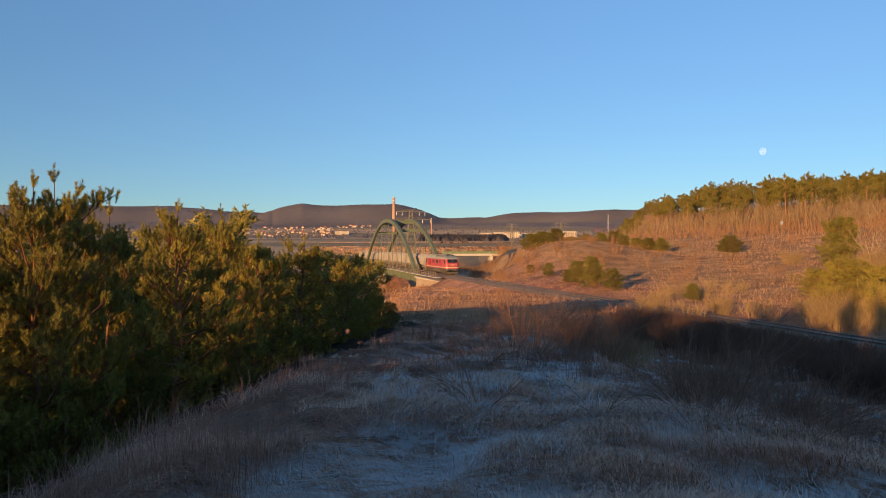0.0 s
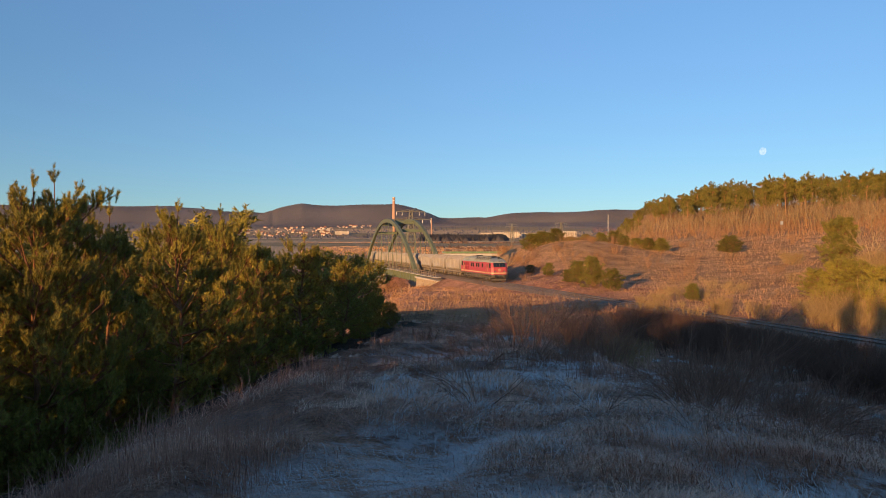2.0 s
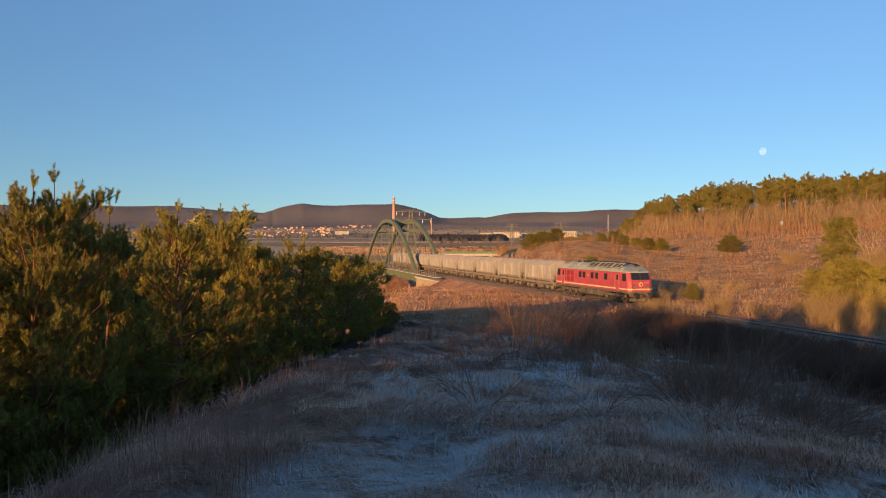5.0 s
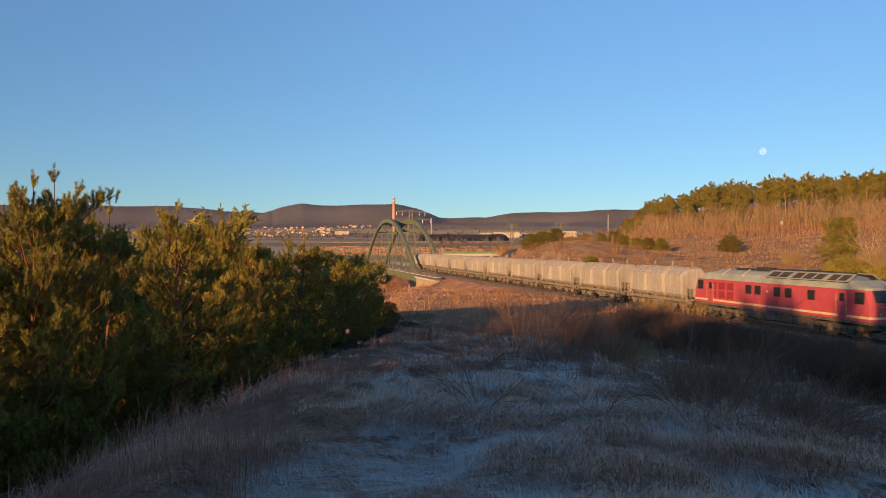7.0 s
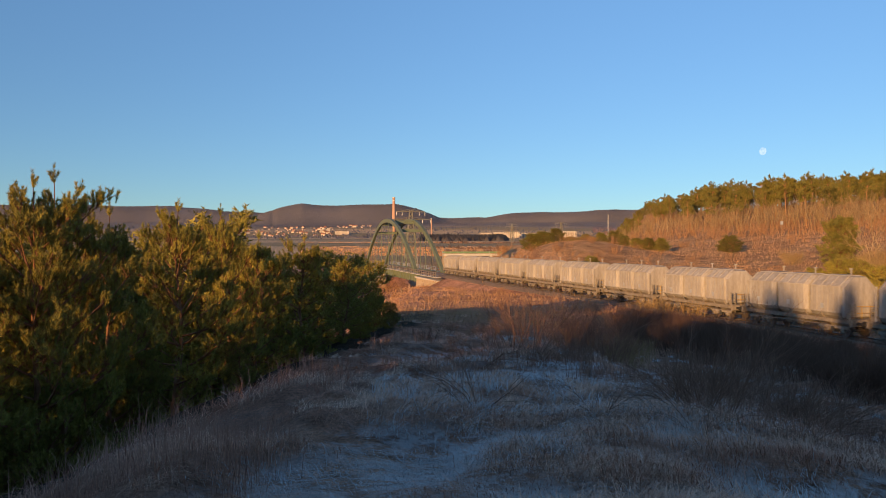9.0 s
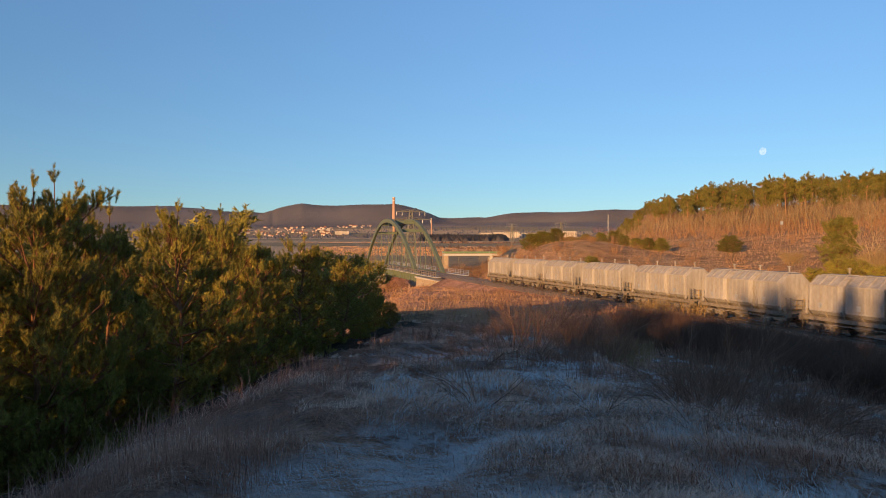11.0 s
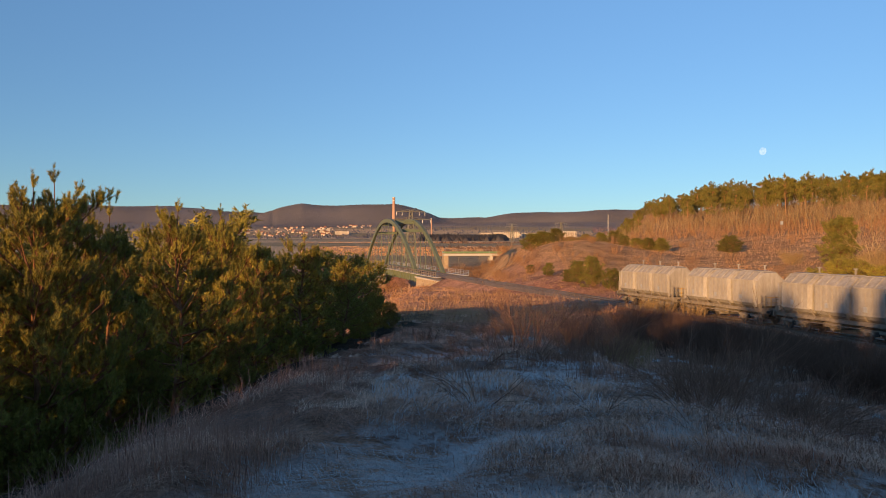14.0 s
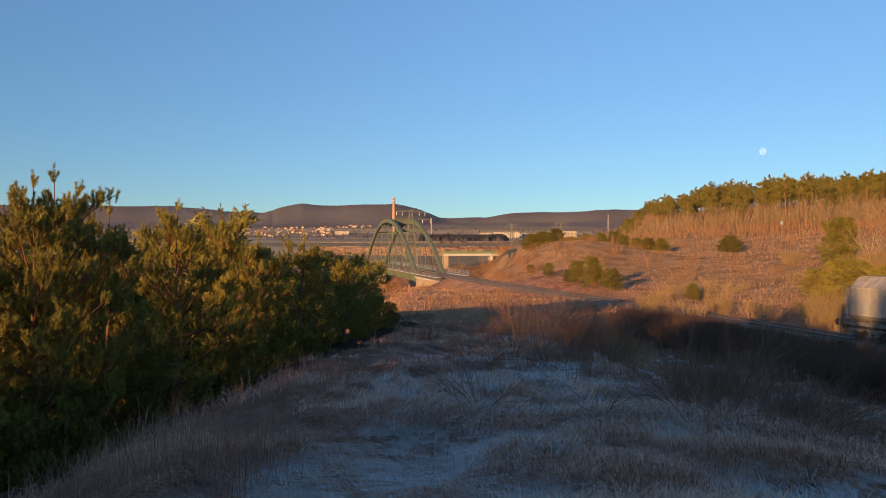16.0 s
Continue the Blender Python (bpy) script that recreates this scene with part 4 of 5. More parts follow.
# pines beyond the line: coarser shoots, as they stay far off
FAR_PINES = [build_pine(s, 6.0, 2.2, whorls=9, per=6, clumps=4, count=10, nlen=0.22, nwid=0.075, shoot=0.5, fan=5, mat=M_HILLNEEDLE) for s in (7, 8)]
for p_ in FAR_PINES:
    tagged(p_, "bushy Scots pine on the brown hillside", "pine tree", group="pines on the hillside")
for bx, r, h, w in ((1050, 103, 3.9, 1.3), (1022, 108, 3.2, 1.2), (1085, 99, 3.6, 1.2), (1005, 112, 3.0, 1.2), (938, 140, 2.6, 1.3), (970, 126, 2.8, 1.1), (940, 190, 5.5, 1.6), (962, 188, 6, 1.6), (985, 186, 5.2, 1.5), (950, 195, 6, 1.6),
                    (1010, 215, 5, 1.4), (1035, 220, 5, 1.4), (1065, 205, 5, 1.3), (1085, 215, 6, 1.3), (1105, 200, 5.5, 1.3), (1125, 195, 4.8, 1.4), (1150, 185, 4.2, 1.4), (1172, 180, 4.2, 1.4), (1020, 210, 4.4, 1.5), (1050, 212, 4.6, 1.5), (1140, 190, 4.5, 1.4),
                    (1295, 160, 4.6, 1.5), (1280, 165, 4.0, 1.4), (1225, 84, 2.4, 1.2), (1445, 80, 4.6, 1.3), (1480, 78, 5.4, 1.3), (1520, 75, 6, 1.2), (1560, 70, 5.5, 1.3),
                    (1500, 66, 3.8, 1.4), (1550, 62, 4.2, 1.3), (1600, 66, 6, 1.3), (1458, 70, 3.2, 1.3)):
    x, y = at_bearing(bx, r)
    s = h * 1.2 / 6.2
    s *= 0.66 if bx > 1440 else 1.0
    place((SHADERS if bx > 1440 else FAR_PINES)[rnd.randrange(2)], x, y, s * w, rnd.uniform(0, 6), 0.1, s)

BIG = build_pine(9, 9.4, 3.4, whorls=13, per=7, clumps=6, count=12, nlen=0.26, nwid=0.075, shoot=0.55, fan=6, mat=M_HILLNEEDLE)
tagged(BIG, "tall full-crowned dark green pine on the hillside", "pine tree", group="pines on the hillside")
place(BIG, *at_bearing(1487, 105), 1.02, 1.0, 0.1, 0.88)

# wood on the hill
M_TRUNKO = material("red_pine_bark", (0.30, 0.14, 0.06), (0.50, 0.27, 0.13), 2, 0.9, bump=0)


def build_tall_pine(seed):
    rng = np.random.RandomState(seed)
    root = empty("tall_pine", pose(0, 0, 0), label="tall Scots pine with bare orange trunk in the hill wood", category="pine tree", group="hill wood")
    H = 13.0
    tr, li, P, D, L = [], [], [], [], []
    c = [np.array([0.25 * math.sin(i * 0.8 + seed), 0.25 * math.cos(i * 0.6 + seed), -0.3 + H * i / 8]) for i in range(9)]
    for i in range(8):
        tr.append((*c[i], *c[i + 1], 0.2 - 0.018 * i, 0.2 - 0.018 * (i + 1)))
    for k in range(38):
        i = rng.randint(4, 9)
        o = c[min(i, 8)] + np.array([0, 0, rng.uniform(-0.8, 0.5)])
        a, ln = rng.uniform(0, 6.28), rng.uniform(1.4, 3.7) * (1.2 - 0.06 * i)
        d = np.array([math.cos(a), math.sin(a), rng.uniform(0.1, 0.9)])
        e = o + d * ln
        li.append((*o, *e, 0.06, 0.03))
        for m in range(13):
            q = o + (e - o) * rng.uniform(0.3, 1.05)
            d2 = tilt(d / np.linalg.norm(d), rng.uniform(0.2, 1.2), rng) + np.array([0, 0, 0.4])
            P.append(q), D.append(d2 / np.linalg.norm(d2)), L.append(rng.uniform(0.6, 1.2))
    segments_mesh("trunk", tr, M_TRUNKO, root, "orange-lit bare trunk", sides=6)
    tagged(segments_mesh("branchwork", li, M_TRUNKO, root), kind="stuff")
    needle_shoots("foliage", np.array(P), np.array(D), np.array(L), 11, 0.5, 0.19, M_HILLNEEDLE, root, rng)
    return root


TALL = [build_tall_pine(s) for s in (1, 2, 3)]
BARE = [build_bare("bare_tree", s, 1, 9.0, 0.19, 3, 4, 0.8, 0.10, 0.1, M_PALEBARK) for s in (21, 22, 23)]
for b_ in BARE:
    tagged(b_, "leafless pale-barked tree at the wood's edge", "bare tree", group="hill wood")
for i in range(230):
    bx = rnd.uniform(1085, 1640)
    b = (bx - 784) / 1254
    p = rnd.uniform(146, 225) if i % 4 == 0 else rnd.uniform(172, 225)
    y = (p / CT + TX) / (b + TS)
    k = float(np.interp(bx, [1085, 1140, 1260, 1420, 1520, 1640], [0.6, 0.78, 0.95, 0.93, 0.74, 0.68]))
    place(TALL[rnd.randrange(3)], b * y, y, rnd.uniform(0.8, 1.2) * k, rnd.uniform(0, 6), 0.2)
for i in range(55):
    bx = rnd.uniform(1085, 1600)
    b = (bx - 784) / 1254
    y = (rnd.uniform(165, 205) / CT + TX) / (b + TS)
    place(TALL[rnd.randrange(3)], b * y, y, rnd.uniform(0.5, 0.75), rnd.uniform(0, 6), 0.2)
for i in range(120):
    bx = rnd.uniform(1060, 1640)
    b = (bx - 784) / 1254
    p = rnd.uniform(112, 190)
    y = (p / CT + TX) / (b + TS)
    place(BARE[rnd.randrange(3)], b * y, y, rnd.uniform(0.45, 0.95), rnd.uniform(0, 6), 0.2)
for bx, r, h in ((1548, 88, 0.8), (1535, 95, 0.9), (1565, 92, 0.7)):
    x, y = at_bearing(bx, r)
    place(BARE[rnd.randrange(3)], x, y, h, rnd.uniform(0, 6), 0.2)
# trees in the valley by the bridge
for i in range(34):
    bx, r = rnd.choice((rnd.uniform(560, 690), rnd.uniform(760, 960))), rnd.uniform(300, 430)
    x, y = at_bearing(bx, r)
    place(BARE[rnd.randrange(3)], x, y, rnd.uniform(0.5, 0.85), rnd.uniform(0, 6), 0.2)


def build_thicket(name, n, p0, p1, bx0, bx1, h0, h1, wid, mat, seed, label):
    """Crowded thin leafless stems of a wood that nobody could count."""
    rng = np.random.RandomState(seed)
    b = (rng.uniform(bx0, bx1, n) - 784) / 1254
    y = (rng.uniform(p0, p1, n) / CT + TX) / (b + TS)
    x = b * y
    z = height(x, y)
    segs = []
    for i in range(n):
        h = rng.uniform(h0, h1)
        a = np.array([x[i], y[i], z[i] - 0.2])
        d = np.array([rng.normal() * 0.16, rng.normal() * 0.16, 1.0])
        m, e = a + d * h * 0.5, a + d * h + np.array([rng.normal() * 0.12 * h, 0, 0])
        segs += [(*a, *m, wid, wid * 0.8), (*m, *e, wid * 0.8, wid * 0.3)]
        for k in range(3):
            o = a + d * h * rng.uniform(0.25, 0.7)
            q = o + np.array([rng.normal() * 0.22 * h, rng.normal() * 0.22 * h, rng.uniform(0.15, 0.4) * h])
            segs.append((*o, *q, wid * 0.55, wid * 0.25))
    ob = segments_mesh(name, segs, mat, None)
    return tagged(ob, label, "thicket", kind="stuff")


build_thicket("wood_thicket", 1700, 118, 235, 1060, 1640, 3.5, 9.5, 0.10, M_PALEBARK, 5, "thicket of pale leafless stems on the hill")

# shrubs
M_BRUSH = varied(material("dark_brush_twigs", (0.12, 0.06, 0.04), (0.24, 0.135, 0.085), 2, 0.9, bump=0), 0.3)
M_STRAW = varied(material("straw_twigs", (0.30, 0.19, 0.08), (0.48, 0.33, 0.15), 2, 0.9, bump=0), 0.3)
M_RUST = varied(material("rusty_twigs", (0.27, 0.135, 0.065), (0.44, 0.25, 0.125), 2, 0.9, bump=0), 0.3)
SHRUBS = [build_bare("leafless_shrub", s, 9, 1.5, 0.014, 2, 5, 0.7, 0.10, 0.55, M_TWIG, 0.3) for s in (31, 32, 33)]
BRUSH = [build_bare("brush_clump", s, 52, 1.9, 0.013, 1, 6, 0.4, 0.05, 0.34, M_BRUSH, 1.3) for s in (41, 42, 43)]
STRAW = [build_bare("straw_shrub", s, 30, 1.3, 0.014, 1, 7, 0.5, 0.05, 0.45, M_STRAW, 0.8) for s in (51, 52)]
RUST = [build_bare("rusty_shrub", s, 18, 1.3, 0.018, 1, 6, 0.6, 0.03, 0.6, M_RUST, 0.8) for s in (61, 62)]
BRAMBLE = [build_bare("bramble", s, 12, 1.5, 0.007, 1, 4, 0.6, -0.14, 0.8, M_TWIG, 0.3) for s in (71, 72)]
for kind, lab, cat, grp in ((SHRUBS, "dark leafless shrub in frosty grass", "shrub", "leafless shrubs"), (BRUSH, "dense brown brush beside the railway line", "shrub", "brush beside the line"),
                            (STRAW, "straw-coloured leafless shrub on the hillside", "shrub", "straw shrubs"), (RUST, "rust-brown leafless shrub on the slope", "shrub", "rusty shrubs"),
                            (BRAMBLE, "low arching bramble in frosty grass", "bramble", "brambles")):
    for o_ in kind:
        tagged(o_, lab, cat, group=grp)


build_thicket("undergrowth", 2600, 100, 225, 1040, 1640, 1.5, 4.0, 0.10, M_RUST, 6, "rust-brown undergrowth at the foot of the wood")


def strew(protos, n, bx0, bx1, r0, r1, s0, s1, sink=0.05):
    for _ in range(n):
        x, y = at_bearing(rnd.uniform(bx0, bx1), math.exp(rnd.uniform(math.log(r0), math.log(r1))))
        place(rnd.choice(protos), x, y, rnd.uniform(s0, s1), rnd.uniform(0, 6.28), sink)


# the belt in front of the line
for i in range(290):
    y = rnd.uniform(25, 60)
    p = rnd.uniform(-18.5, -6.5)
    x = TX - TS * y + p * CT
    if x / y < 0.25:
        continue
    place(rnd.choice(BRUSH), x, y, rnd.uniform(0.8, 1.05) * (0.45 + 0.62 * (-6.5 - p) / 12), rnd.uniform(0, 6.28), 0.05)
# rust-coloured stems stand in for the sunlit orange tops of the belt
strew(RUST, 26, 1110, 1235, 46, 58, 0.6, 0.95)
strew(SHRUBS, 14, 900, 1110, 22, 34, 0.7, 1.15)
strew(SHRUBS, 10, 700, 1000, 18, 34, 0.3, 0.6)
strew(SHRUBS, 26, 1200, 1600, 9, 17, 0.35, 0.65)
strew(SHRUBS, 9, 840, 1080, 15, 30, 0.3, 0.6)
strew(STRAW, 7, 1000, 1170, 30, 44, 0.7, 1.2)
strew(RUST, 15, 690, 900, 30, 75, 0.2, 0.45)
strew(RUST, 12, 740, 900, 75, 140, 0.6, 1.1)
strew(BRAMBLE, 14, 1230, 1480, 7.5, 12, 0.5, 1.0)
strew(BRAMBLE, 16, 760, 1240, 8, 22, 0.4, 0.9)
strew(STRAW, 34, 1130, 1460, 62, 100, 0.7, 1.5)
strew(STRAW, 22, 1440, 1600, 55, 85, 1.0, 2.4)
strew(RUST, 46, 1000, 1440, 100, 200, 0.9, 2.2)
strew(RUST, 40, 870, 1060, 120, 200, 0.9, 2.4)
strew(RUST, 40, 1130, 1560, 190, 290, 1.4, 2.8)
strew(RUST, 24, 560, 700, 200, 360, 1.5, 4.5)
strew(RUST, 30, 765, 900, 285, 318, 2.2, 3.8)
strew(RUST, 14, 790, 900, 180, 240, 2.0, 3.2)
strew(STRAW, 9, 1532, 1590, 86, 96, 2.0, 3.0)
strew(STRAW, 3, 1385, 1410, 118, 124, 1.3, 1.8)


# ---- grass ----
def build_grass(name, n, rmin, rmax, bmin, bmax, blade, mat, seed, label, cond=None, lean=0.5, tall=1.0, per=14, loose=0.12, thin=0.0005):
    rng = np.random.RandomState(seed)
    r = rmin * (rmax / rmin) ** rng.uniform(0, 1, n) if rmax / rmin > 2 else rng.uniform(rmin, rmax, n)
    b = rng.uniform(bmin, bmax, n)
    x, y = b * r, r
    keep = np.ones(n, bool) if cond is None else cond(x, y, rng)
    x, y = x[keep], y[keep]
    n = len(x)
    z = height(x, y)
    size = np.clip(0.7 + 2.2 * vnoise(x, y, 1.3) + rng.uniform(-0.25, 0.25, n), 0.25, 1.7)
    comb = 6.28 * vnoise(x, y, 6.0)
    k = n * per
    X, Y, Z, S = (np.repeat(v, per) for v in (x, y, z, size))
    R = np.hypot(X, Y)
    spread = loose * S
    X, Y = X + rng.normal(size=k) * spread, Y + rng.normal(size=k) * spread
    a = rng.uniform(0, 6.28, k) * 0.75 + np.repeat(comb, per)
    ln = blade * S * rng.uniform(0.5, 1.25, k)
    ll = lean * rng.uniform(0.3, 1.7, k)
    dx, dy = np.cos(a), np.sin(a)
    wd = np.maximum(0.0022, thin * R)
    px, py = -dy * wd, dx * wd
    B = np.stack([X, Y, Z - 0.03], 1)
    mid = B + np.stack([dx * ln * ll * 0.35, dy * ln * ll * 0.35, ln * (0.66 - 0.12 * ll) * tall], 1)
    tip = B + np.stack([dx * ln * ll * 1.05, dy * ln * ll * 1.05, ln * (0.95 - 0.25 * ll) * tall], 1)
    W = np.stack([px, py, np.zeros(k)], 1)
    V = np.stack([B - W, B + W, mid + W * 0.7, mid - W * 0.7, tip], 1).reshape(-1, 3)
    o = (np.arange(k) * 5)[:, None]
    F = np.concatenate([o + np.array([q]) for q in ([0, 1, 2], [0, 2, 3], [3, 2, 4])])
    ob = arrays(name, V, F, mat)
    return tagged(ob, label, "grass", kind="stuff")


def off_line(x, y, rng):
    return ((x - (TX - TS * y)) * CT < -3.4) & (x > -4.35 + 0.065 * np.clip(y, 2, 30) - 8 * (y > 55) + rng.normal(size=len(x)) * 0.4)


def frosty(x, y, rng):
    return off_line(x, y, rng) & (mounds(x, y) < 0.03) & (vnoise(x, y, 5) > -0.3) & (x > -1.8 + rng.normal(size=len(x)) * 0.5) & (np.hypot(x, y) < 34)


def build_tussocks(name, n, rmin, rmax, blade, mat, seed, label, per, thin, low=0.0, cond=None):
    """Tufts of long blades that rise, arch over and lie down the same way as their neighbours."""
    rng = np.random.RandomState(seed)
    r = rmin * (rmax / rmin) ** rng.uniform(0, 1, n)
    b = rng.uniform(-0.66, 0.66, n)
    x, y = b * r, r
    keep = off_line(x, y, rng) & (mounds(x, y) > low)
    if cond is not None:
        keep &= cond(x, y, rng)
    x, y = x[keep], y[keep]
    n = len(x)
    comb = -0.4 + 5 * vnoise(x, y, 3.5)
    size = rng.uniform(0.55, 1.3, n)
    k = n * per
    X, Y, S, A = (np.repeat(v, per) for v in (x, y, size, comb))
    X, Y = X + rng.normal(size=k) * 0.10 * S, Y + rng.normal(size=k) * 0.10 * S
    a = A + rng.normal(size=k) * 1.0
    ln = blade * S * rng.uniform(0.5, 1.2, k)
    flat = rng.uniform(0.25, 1.0, k)
    dx, dy = np.cos(a), np.sin(a)
    wd = np.maximum(0.0018, thin * np.hypot(X, Y))
    W = np.stack([-dy * wd, dx * wd, np.zeros(k)], 1)

    def on(p, f, out, rise):
        return p + np.stack([dx * ln * f * out, dy * ln * f * out, ln * f * rise], 1)
    p0 = np.stack([X, Y, height(X, Y) - 0.02], 1)
    p1 = on(p0, 0.38, 0.25 + 0.55 * flat, 0.95 - 0.45 * flat)
    p2 = on(p1, 0.34, 0.85, 0.55 - 0.6 * flat)
    p3 = on(p2, 0.30, 0.9, 0.1 - 0.75 * flat)
    V = np.stack([p0 - W, p0 + W, p1 + W, p1 - W, p2 + W * 0.7, p2 - W * 0.7, p3], 1).reshape(-1, 3)
    o = (np.arange(k) * 7)[:, None]
    F = np.concatenate([o + np.array([q]) for q in ([0, 1, 2], [0, 2, 3], [3, 2, 4], [3, 4, 5], [5, 4, 6])])
    return tagged(arrays(name, V, F, mat), label, "grass", kind="stuff")


def weedy(x, y, rng):
    """Where dead weeds stand: the slope past the brow, and patches on the ridge."""
    brow = (x > 2.2 + 0.1 * y) & (x - (TX - TS * y) < -20)
    side = (x < -1.6) & (y < 40)
    return off_line(x, y, rng) & (side | (brow & (vnoise(x, y, 3) > -0.25)) | (vnoise(x, y, 5) + 0.5 * vnoise(x, y, 1.7) > 0.08) & (y > 11))


build_grass("dry_grass", 9000, 3.2, 70, -0.66, 0.66, 0.15, M_GRASS, 1, "dry tan winter grass with frost", lambda x, y, rng: off_line(x, y, rng) & ((mounds(x, y) > -0.07) | (y > 40)), lean=1.35, per=14, loose=0.10, thin=0.00042)
build_grass("frosted_grass", 11000, 3.2, 48, -0.45, 0.66, 0.09, M_FROST, 2, "low frosted grass blades", frosty, lean=1.7, per=10, loose=0.16, thin=0.0004)
build_tussocks("tussock_grass", 4600, 3.3, 60, 0.37, M_STRAWGRASS, 8, "drooping tan tussocks of winter grass", 46, 0.0003, 0.0, lambda x, y, rng: (x > -1.8 + 0.02 * y) | (rng.uniform(size=len(x)) < 0.3))
build_tussocks("frosted_tussocks", 2600, 3.3, 40, 0.34, M_FROST, 12, "frost-covered drooping grass tufts", 28, 0.00036, -0.08, lambda x, y, rng: (x > -1) & (vnoise(x, y, 2.4) > -0.05))
build_grass("dead_weeds", 6200, 5, 45, -0.6, 0.66, 0.36, M_WEED, 3, "thin dark brown upright dead weeds", weedy, lean=0.35, per=7, loose=0.14, thin=0.00036)
build_grass("hillside_grass", 12500, 50, 260, -0.1, 0.66, 0.33, M_HILLGRASS, 4, "dry tan grass on the far hillside", lambda x, y, rng: np.abs((x - (TX - TS * y)) * CT) > 3.6, lean=0.9, per=11, loose=1.5, thin=0.00026)


build_grass("field_stubble", 9000, 330, 1000, -0.2, 0.2, 0.9, M_HILLGRASS, 5, "tan stubble on the valley fields", lambda x, y, rng: (np.abs((x - (TX - TS * y)) * CT) > 6) & (np.sin(y / 75 + 0.002 * x) > -0.1), lean=0.5, per=5, loose=1.6, thin=0.0004)


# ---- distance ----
# brown woods turned grey-blue, so that distance haze sits in the colour
M_HAZEWOOD = varied(material("hazed_winter_wood", (0.14, 0.13, 0.135), (0.24, 0.205, 0.19), 0.02, 0.95, bump=0), 0.15)
M_DARKWOOD = varied(material("far_dark_wood", (0.09, 0.075, 0.065), (0.15, 0.12, 0.10), 0.02, 0.95, bump=0), 0.3)
M_WALL = varied(material("house_render", (0.36, 0.30, 0.24), (0.55, 0.47, 0.38), 0.05, 0.9, bump=0), 0.25)
M_TILE = varied(material("red_roof_tiles", (0.26, 0.11, 0.07), (0.40, 0.19, 0.12), 0.2, 0.9, bump=0), 0.3)
M_CHIM = material("chimney_brick", (0.42, 0.24, 0.16), (0.55, 0.34, 0.24), 0.1, 0.9, bump=0)
M_MAST = material("mast_steel", (0.20, 0.19, 0.15), (0.30, 0.28, 0.22), 1, 0.6, 0.3, bump=0)


def build_crowns(name, x, y, size, mat, seed, label):
    """Treetops of a far wood: small uneven domes in one mesh."""
    rng = np.random.RandomState(seed)
    z = height(x, y)
    n = len(x)
    V, k = [], 5
    turn = rng.uniform(0, 6.28, n)
    for j in range(k):
        a = math.tau * j / k + turn
        q = size * rng.uniform(0.7, 1.25, n)
        V.append(np.stack([x + np.cos(a) * q, y + np.sin(a) * q, z - size * 0.3], 1))
    V.append(np.stack([x + rng.uniform(-0.3, 0.3, n) * size, y, z + size * rng.uniform(0.7, 1.3, n)], 1))
    V = np.stack(V, 1).reshape(-1, 3)
    o = (np.arange(n) * (k + 1))[:, None]
    F = np.concatenate([o + np.array([[j, (j + 1) % k, k]]) for j in range(k)])
    ob = arrays(name, V, F, mat, smooth=True)
    return tagged(ob, label, "wood", kind="stuff")


g_ = np.random.RandomState(9)
n_ = 34000
bx_, r_ = g_.uniform(-60, 1130, n_), g_.uniform(2900, 4350, n_)
x_ = (bx_ - 784) / 1254 * r_
build_crowns("far_woods", x_, np.sqrt(r_ ** 2 - 0), g_.uniform(1.6, 3.2, n_), M_HAZEWOOD, 1, "brown leafless woods on the far mountains, greyed for haze")
n_ = 900
bx_, r_ = g_.uniform(745, 895, n_), g_.uniform(1150, 1450, n_)
build_crowns("dark_wood", (bx_ - 784) / 1254 * r_, r_, g_.uniform(6, 10, n_), M_DARKWOOD, 2, "dark wood beyond the fields")
n_ = 1500
bx_, r_ = g_.uniform(100, 1100, n_), g_.uniform(1500, 2800, n_)
build_crowns("valley_trees", (bx_ - 784) / 1254 * r_, r_, g_.uniform(3, 7, n_), M_HAZEWOOD, 3, "brown trees scattered over the valley, greyed for haze")
n_ = 420
bx_, r_ = g_.uniform(770, 1010, n_), np.repeat([520, 640, 900], 140) + g_.uniform(-8, 8, n_)
build_crowns("hedgerow", (bx_ - 784) / 1254 * r_, r_, g_.uniform(1.2, 3.2, n_), M_RUST, 4, "brown hedgerows between the fields")


def build_house(w, l, h, roof):
    root = empty("house", pose(0, 0, 0), label="pale house with red tiled roof in the valley town", category="house", group="houses of the town")
    part("wall", boxed(-l / 2, l / 2, -w / 2, w / 2, -3, h), M_WALL, root)
    bm = prism(bmesh.new(), [(-w / 2 - 0.5, h), (w / 2 + 0.5, h), (0, h + roof)], -l / 2 - 0.4, l / 2 + 0.4)
    r = part("roof", bm, M_TILE, root, "red tiled gable roof")
    part("chimney", boxed(l * 0.2, l * 0.2 + 0.8, -0.4, 0.4, h + roof * 0.5, h + roof + 1), M_CHIM, r)
    return root


HOUSES = [build_house(9, 13, 6, 5), build_house(10, 18, 7, 5), build_house(8, 10, 6, 4.5)]
for i in range(155):
    bx, r = (rnd.uniform(395, 600), rnd.uniform(2150, 2750)) if i < 120 else ((rnd.uniform(585, 660), rnd.uniform(2700, 2950)) if i < 138 else (rnd.uniform(200, 400), rnd.uniform(2300, 2800)))
    x, y = at_bearing(bx, r)
    place(HOUSES[rnd.randrange(3)], x, y, rnd.uniform(0.5, 0.9), rnd.uniform(-0.9, 0.9))


